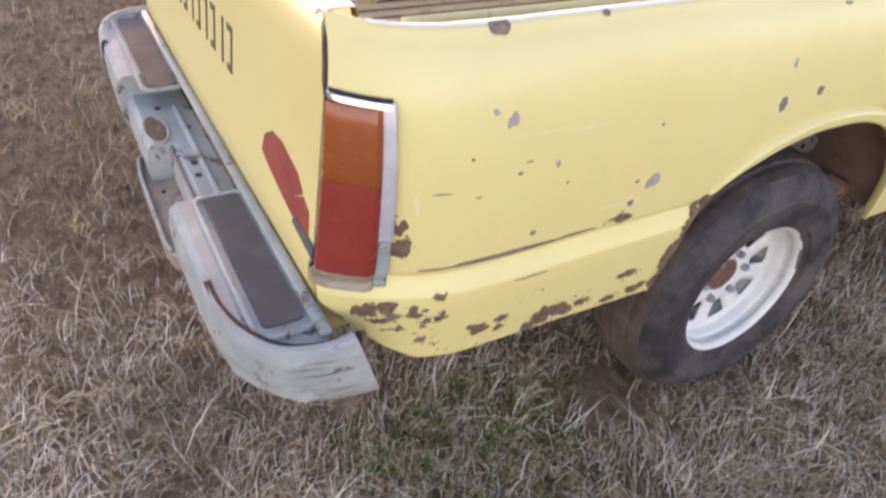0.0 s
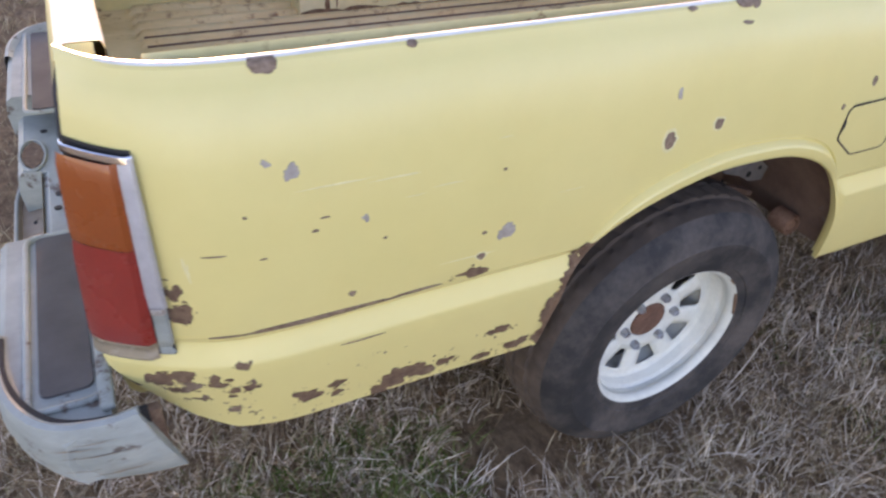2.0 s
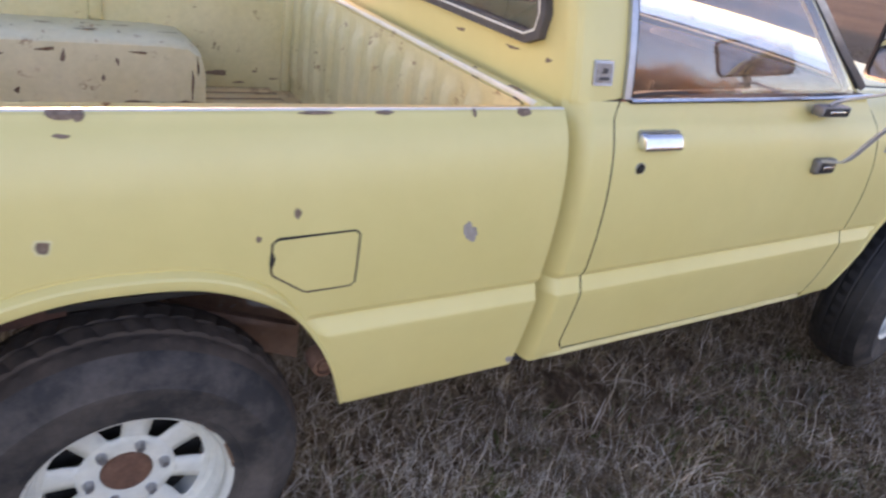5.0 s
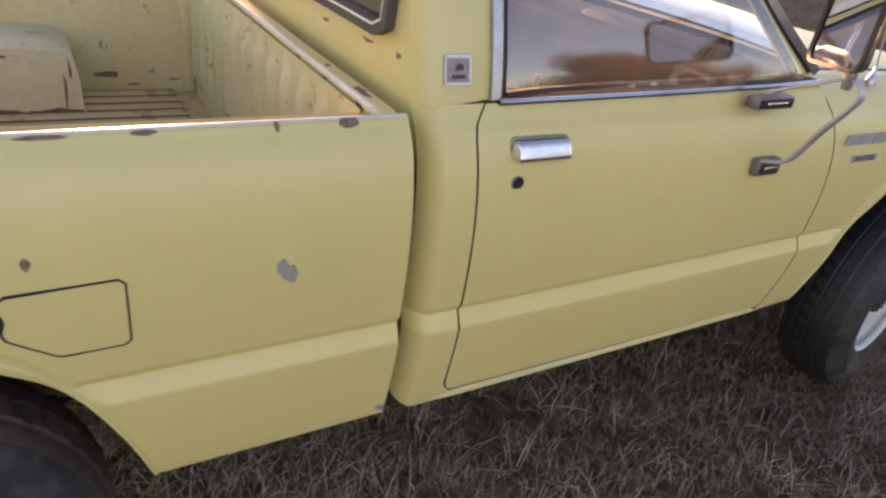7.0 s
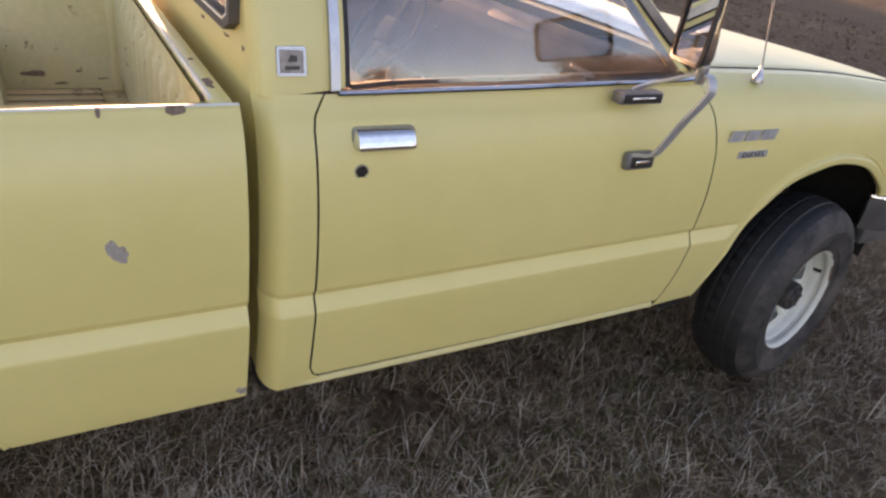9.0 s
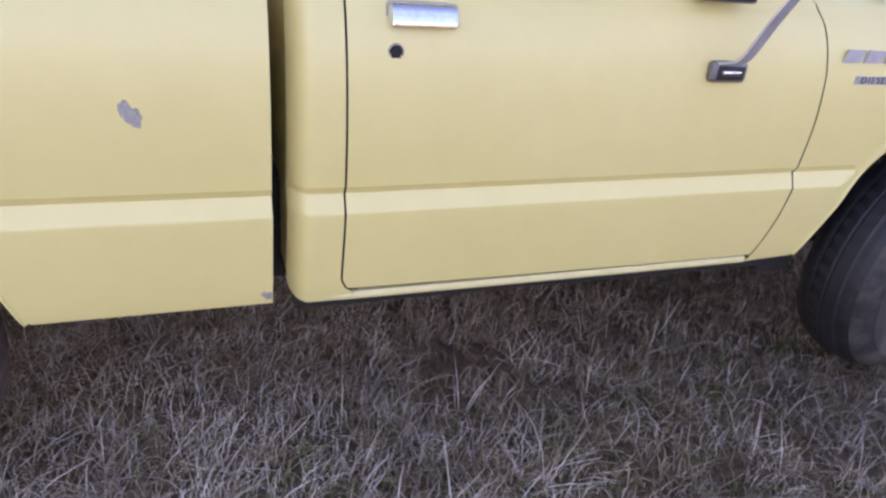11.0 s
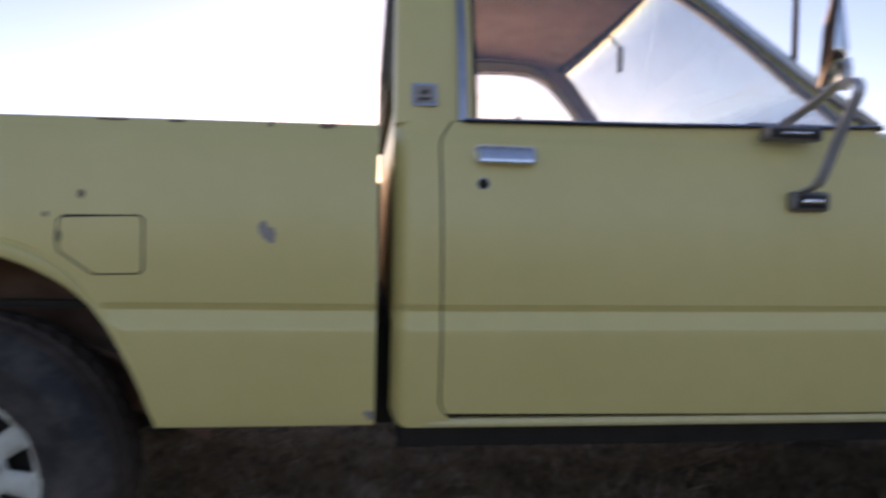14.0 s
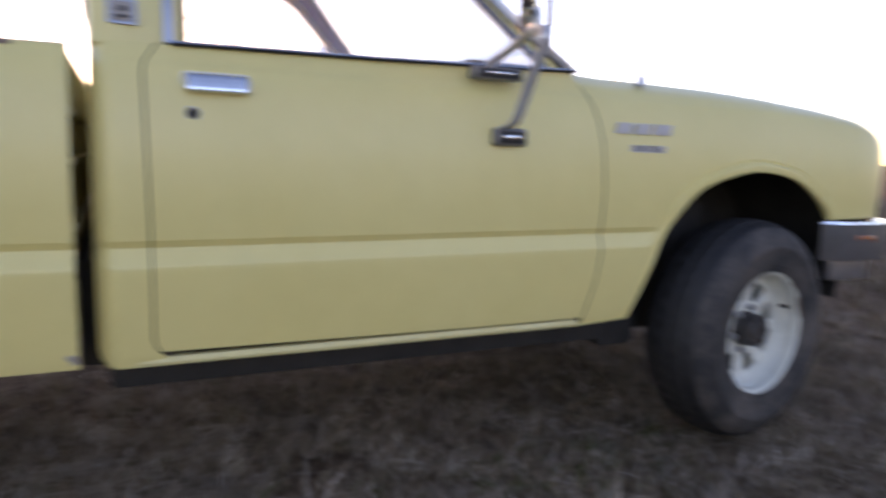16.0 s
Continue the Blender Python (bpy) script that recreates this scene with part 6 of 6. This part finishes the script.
gxs, gys = spread(170, 1, 2500), spread(170, 1, 2500)
verts, faces = [], []
for yy in gys:
    for xx in gxs:
        d = math.hypot(xx, yy)
        z = 0.018 * noise.noise((xx * 1.3, yy * 1.3, 0)) + 0.010 * noise.noise((xx * 5, yy * 5, 3))
        z += tilt(xx, yy)
        if d > 12:
            z += 0.25 * min(1, (d - 12) / 40) * noise.noise((xx * 0.02, yy * 0.02, 7))
        if d > 150:
            z += min(1, (d - 150) / 400) * (1.5 + 5.0 * noise.noise((xx * 0.0035, yy * 0.0035, 1)))
        z += shade_ridge(xx, yy)
        verts.append((xx, yy, z - 0.012))
n = len(gxs)
for i in range(n - 1):
    for j in range(n - 1):
        faces.append((i * n + j, i * n + j + 1, (i + 1) * n + j + 1, (i + 1) * n + j))
ground = mesh_ob("ground", verts, faces, "ground")
tagged(ground, "dry brown grassland ground", "ground", kind="structure")


BARE = [(-0.27, 0.12, 0.20), (-0.95, -0.30, 0.10), (0.35, -0.42, 0.12), (1.3, 0.25, 0.2)]


def blades(name, x0, x1, y0, y1, tufts, per, length, width, seed, skip=None, flat=0.5, mat="grass", fade=0.0):
    """Dry grass: tufts of bent, tapering blades joined into one sheet of stuff."""
    rng = np.random.default_rng(seed)
    tx, ty = rng.uniform(x0, x1, tufts), rng.uniform(y0, y1, tufts)
    if skip is not None:
        keep = ~((tx > skip[0]) & (tx < skip[1]) & (ty > skip[2]) & (ty < skip[3]))
        tx, ty = tx[keep], ty[keep]
    if fade:      # the patch thins out towards its borders
        inside = np.minimum(np.minimum(tx - x0, x1 - tx), np.minimum(ty - y0, y1 - ty))
        keep = inside / fade > rng.random(len(tx))
        tx, ty = tx[keep], ty[keep]
    for bx_, by_, br in BARE:
        gap = np.hypot((tx - bx_) / br, (ty - by_) / br) > rng.uniform(0.3, 1.15, len(tx))
        tx, ty = tx[gap], ty[gap]
    nt = len(tx)
    lush = rng.gamma(2.2, 0.45, nt)
    lean = rng.uniform(0, 2 * np.pi, nt)
    idx = np.repeat(np.arange(nt), per)
    nb = len(idx)
    r = rng.gamma(1.6, 0.018, nb)
    a = rng.uniform(0, 2 * np.pi, nb)
    bx, by = tx[idx] + r * np.cos(a), ty[idx] + r * np.sin(a)
    az = np.where(rng.random(nb) < 0.45, lean[idx] + rng.normal(0, 0.5, nb), rng.uniform(0, 2 * np.pi, nb))
    L = length * np.clip(0.45 + 0.5 * lush[idx], 0.35, 1.7) * rng.uniform(0.5, 1.25, nb)
    wd = width * rng.uniform(0.6, 1.3, nb)
    e0 = np.radians(rng.uniform(18, 82, nb) * (1 - 0.55 * flat * rng.random(nb)))
    bend = np.radians(rng.uniform(5, 70, nb))
    curl = rng.normal(0, 0.5, nb)
    pts = []
    px, py, pz = bx.copy(), by.copy(), np.full(nb, -0.012) + tilt(bx, by)
    floor = tilt(bx, by)
    for k in range(4):
        w = wd * (1.0, 0.9, 0.62, 0.08)[k] * 0.5
        th = az + curl * k / 3
        sx_, sy_ = -np.sin(th), np.cos(th)
        pts.append(np.stack([px - sx_ * w, py - sy_ * w, pz], 1))
        pts.append(np.stack([px + sx_ * w, py + sy_ * w, pz + w * 0.5], 1))
        el = e0 - bend * (k / 2.2)
        step = L / 3
        px, py = px + step * np.cos(el) * np.cos(th), py + step * np.cos(el) * np.sin(th)
        pz = np.maximum(pz + step * np.sin(el), floor + 0.003 + 0.012 * rng.random(nb))
    V = np.stack(pts, 1).reshape(-1, 3)
    base = (np.arange(nb) * 8)[:, None]
    quad = np.array([0, 1, 3, 2, 2, 3, 5, 4, 4, 5, 7, 6])
    F = (base + quad).reshape(-1)
    me = bpy.data.meshes.new(name)
    me.vertices.add(len(V))
    me.vertices.foreach_set("co", V.astype(np.float32).ravel())
    nf = nb * 3
    me.loops.add(nf * 4)
    me.loops.foreach_set("vertex_index", F.astype(np.int32))
    me.polygons.add(nf)
    me.polygons.foreach_set("loop_start", (np.arange(nf) * 4).astype(np.int32))
    me.update(calc_edges=True)
    me.materials.append(M[mat])
    ob = new(name, me)
    if mat == "weed":
        return tagged(ob, "small patch of low green weeds in dry grass", "weeds", kind="stuff")
    return tagged(ob, "dry straw-coloured grass matted on the ground", "grass", kind="stuff")


NEAR = (-2.6, 3.9, -0.9, 1.0)
blades("dry_grass", *NEAR, 7000, 12, 0.06, 0.0022, 11, flat=1.1)
blades("dry_grass", -3.3, 4.6, -1.5, 1.6, 1900, 5, 0.12, 0.0023, 21, flat=1.0, mat="straw", fade=0.8)
blades("dry_grass", 0.2, 3.6, -0.80, -0.12, 40, 16, 0.14, 0.0024, 41, flat=0.6, mat="straw")
blades("dry_grass", -1.9, 0.2, -0.80, 0.0, 24, 14, 0.13, 0.0024, 42, flat=0.6, mat="straw")
blades("dry_grass", -3.3, 1.5, -1.4, 1.4, 8600, 7, 0.062, 0.0017, 51, flat=1.3, mat="straw", fade=0.9)
blades("dry_grass", 0.5, 4.2, -1.4, 1.2, 2500, 6, 0.058, 0.0017, 52, flat=1.3, mat="straw", fade=0.7)
blades("dry_grass", 0.3, 3.2, -0.95, 0.35, 260, 7, 0.10, 0.0021, 53, flat=0.9, mat="straw")
blades("green_weeds", 0.5, 2.4, -0.75, 0.2, 240, 10, 0.045, 0.0026, 33, flat=0.9, mat="weed")
blades("green_weeds", -0.92, -0.42, -0.10, 0.30, 130, 12, 0.045, 0.0034, 31, flat=0.8, mat="weed")
blades("dry_grass", -4.5, 6.5, -1.2, 4.5, 7500, 12, 0.095, 0.0034, 12, skip=NEAR, flat=0.8)
blades("dry_grass", -16, 16, -2, 22, 11000, 7, 0.09, 0.010, 13, skip=(-4.5, 6.5, -1.2, 4.5), flat=1.2)

# ---- distant things ----
def far_pickup(m):
    """Silver pickup seen from behind: rear at local x = 0, nose to +x, middle at y = 0."""
    car = tagged(new("far_pickup"), "silver-grey pickup parked far off on the grass", "pickup truck")
    car.matrix_basis = m
    Build().box((0.0, -0.93, 0.55), (1.9, 0.93, 1.12), 0.05, seg=3).part("bed_body", "silver", car)
    Build().box((3.4, -0.93, 0.55), (5.2, 0.93, 1.12), 0.09, seg=3).part("nose", "silver", car)
    Build().box((1.9, -0.93, 0.50), (3.45, 0.93, 1.14), 0.04, seg=3).part("cab_body", "silver", car)
    cabin = Build()
    rows = []
    for z, x0, x1, y in ((1.12, 1.88, 3.75, 0.90), (1.25, 1.93, 3.55, 0.87), (1.58, 2.03, 3.05, 0.76), (1.68, 2.15, 2.9, 0.68)):
        rows.append([(x0, -y, z), (x1, -y, z), (x1, y, z), (x0, y, z)])
    cabin.grid(rows, True)
    cabin.f.append((12, 13, 14, 15))
    cabin.part("cabin", "silver", car, smooth=False)
    Build().add([(1.905, -0.74, 1.20), (1.905, 0.74, 1.20), (2.005, 0.64, 1.55), (2.005, -0.64, 1.55)], [(0, 1, 2, 3)]).part("rear_window", "darkglass", car, smooth=False)
    for s in (-1, 1):
        Build().add([(2.05, s * 0.893, 1.20), (3.45, s * 0.893, 1.20), (2.98, s * 0.785, 1.55), (2.15, s * 0.785, 1.55)], [(0, 1, 2, 3)]).part("side_window", "darkglass", car, smooth=False)
        Build().box((-0.01, s * 0.80 - 0.07, 0.78), (0.06, s * 0.80 + 0.07, 1.08), 0.02).part("tail_lamp", "red", car)
        Build().box((3.15, s * 1.02 - 0.10, 1.18), (3.25, s * 1.02 + 0.10, 1.34), 0.03).part("wing_mirror", "dash", car)
        for x in (1.0, 4.25):
            Build().lathe([(0.2, -0.12), (0.34, -0.12), (0.37, -0.08), (0.37, 0.08), (0.34, 0.12), (0.2, 0.12)], 28, pose(x, s * 0.80, 0.36)).part("wheel", "tyre", car)
    Build().box((-0.012, -0.68, 0.70), (0.0, 0.68, 1.10), 0.004).part("tailgate", "silver", car)
    Build().box((-0.02, -0.09, 0.93), (0.0, 0.09, 1.0), 0.004).part("gate_handle", "dash", car)
    Build().box((-0.13, -0.20, 0.55), (-0.10, 0.20, 0.66), 0.004).part("plate", "clear", car)
    Build().box((-0.10, -0.94, 0.42), (0.06, 0.94, 0.70), 0.03).part("bumper", "dash", car)
    Build().box((0.1, -0.7, 0.30), (4.9, 0.7, 0.55), 0.05).part("underbody", "black", car)
    return car


far_pickup(pose(-29.2, 18.9, -0.05, 0, 0, 139))


def bare_tree(x, y, h, seed, name, label, leaves):
    """Tapered trunk with limbs forking three times; the crown is many small leaves."""
    rnd = random.Random(seed)
    tree = tagged(new(name), label, "tree")
    tree.location = (x, y, 0)
    wood, tips = Build(), []

    def limb(p, d, length, r, depth):
        pts = [p]
        for k in range(3):
            d = (d + Vector((rnd.uniform(-0.22, 0.22), rnd.uniform(-0.22, 0.22), rnd.uniform(-0.05, 0.18)))).normalized()
            pts.append(pts[-1] + d * (length / 3))
        wood.tube(pts, r, 6, up=(0.3, 0.9, 0.1), scale=[1, 0.85, 0.7, 0.55])
        tips.append(pts[-1])
        if depth < 3:
            for k in range(3 if depth else 5):
                t = pts[rnd.choice((2, 3))] if depth else pts[0].lerp(pts[3], rnd.uniform(0.45, 1.0))
                a = rnd.uniform(0, 6.28)
                limb(t, (d * 0.7 + Vector((math.cos(a), math.sin(a), rnd.uniform(0.1, 0.7)))).normalized(), length * rnd.uniform(0.5, 0.72), r * 0.5, depth + 1)

    limb(Vector((0, 0, -0.1)), Vector((0, 0, 1)), h * 0.42, h * 0.028, 0)
    wood.part("trunk", "bark", tree)
    if leaves:
        rng = np.random.default_rng(seed)
        T = np.array([tuple(t) for t in tips])
        c = np.repeat(T, leaves, 0) + rng.normal(0, h * 0.06, (len(T) * leaves, 3))
        s = h * 0.010 * rng.uniform(0.5, 1.3, (len(c), 1))
        a, b_ = rng.normal(size=c.shape), rng.normal(size=c.shape)
        a /= np.linalg.norm(a, axis=1, keepdims=True)
        b_ /= np.linalg.norm(b_, axis=1, keepdims=True)
        V = np.stack([c - a * s, c + b_ * s * 0.6, c + a * s, c - b_ * s * 0.6], 1).reshape(-1, 3)
        mesh_ob("crown", V, [(4 * k, 4 * k + 1, 4 * k + 2, 4 * k + 3) for k in range(len(c))], "leaf", tree, smooth=False)
    return tree


base = [bare_tree(-4, -27, 7.0, 5, "tree", "brown-leaved tree in a far row", 130), bare_tree(4, -29, 5.5, 6, "tree", "brown-leaved tree in a far row", 130), bare_tree(12, -26, 6.0, 7, "tree", "brown-leaved tree in a far row", 130)]
rnd = random.Random(3)
for k in range(38):
    az, dist = radians(-6 + k * 2.1 + rnd.uniform(-0.6, 0.6)), 33 + rnd.uniform(-4, 5)
    tall = dist * math.tan(radians(rnd.uniform(0.85, 1.15) * float(np.interp(math.degrees(az), [-6, 25, 31, 35, 38, 41, 44, 46, 49, 53, 60, 75], [5, 4.5, 3.5, 6, 5, 8.5, 14, 13, 9.5, 6.5, 6, 5]))))
    copy_thing(base[k % 3], pose(0.6 + dist * math.sin(az), -1.1 - dist * math.cos(az), 0, 0, 0, rnd.uniform(0, 360)) @ Matrix.Scale(tall / (0.79 * (7.0, 5.5, 6.0)[k % 3]), 4))
for o in list(scene.objects):
    if o.name.startswith("tree"):
        tagged(o, group="far tree row")
for k, (x, y, h) in enumerate(((-20.5, 57, 7.8), (-19.2, 58, 7.4))):
    bare_tree(x, y, h, 40 + k, "bare_tree", "thin leafless tree far off", 0)

# timber pole beyond the truck
pole = tagged(new("utility_pole"), "tall weathered timber utility pole", "utility pole")
pole.location = (17.8, 24.6, 0)
Build().lathe([(0.16, 0.3), (0.150, -2), (0.135, -6), (0.12, -10), (0.105, -14), (0.0, -14.03)], 14, pose(0, 0, 0, -90)).part("post", "bark", pole)
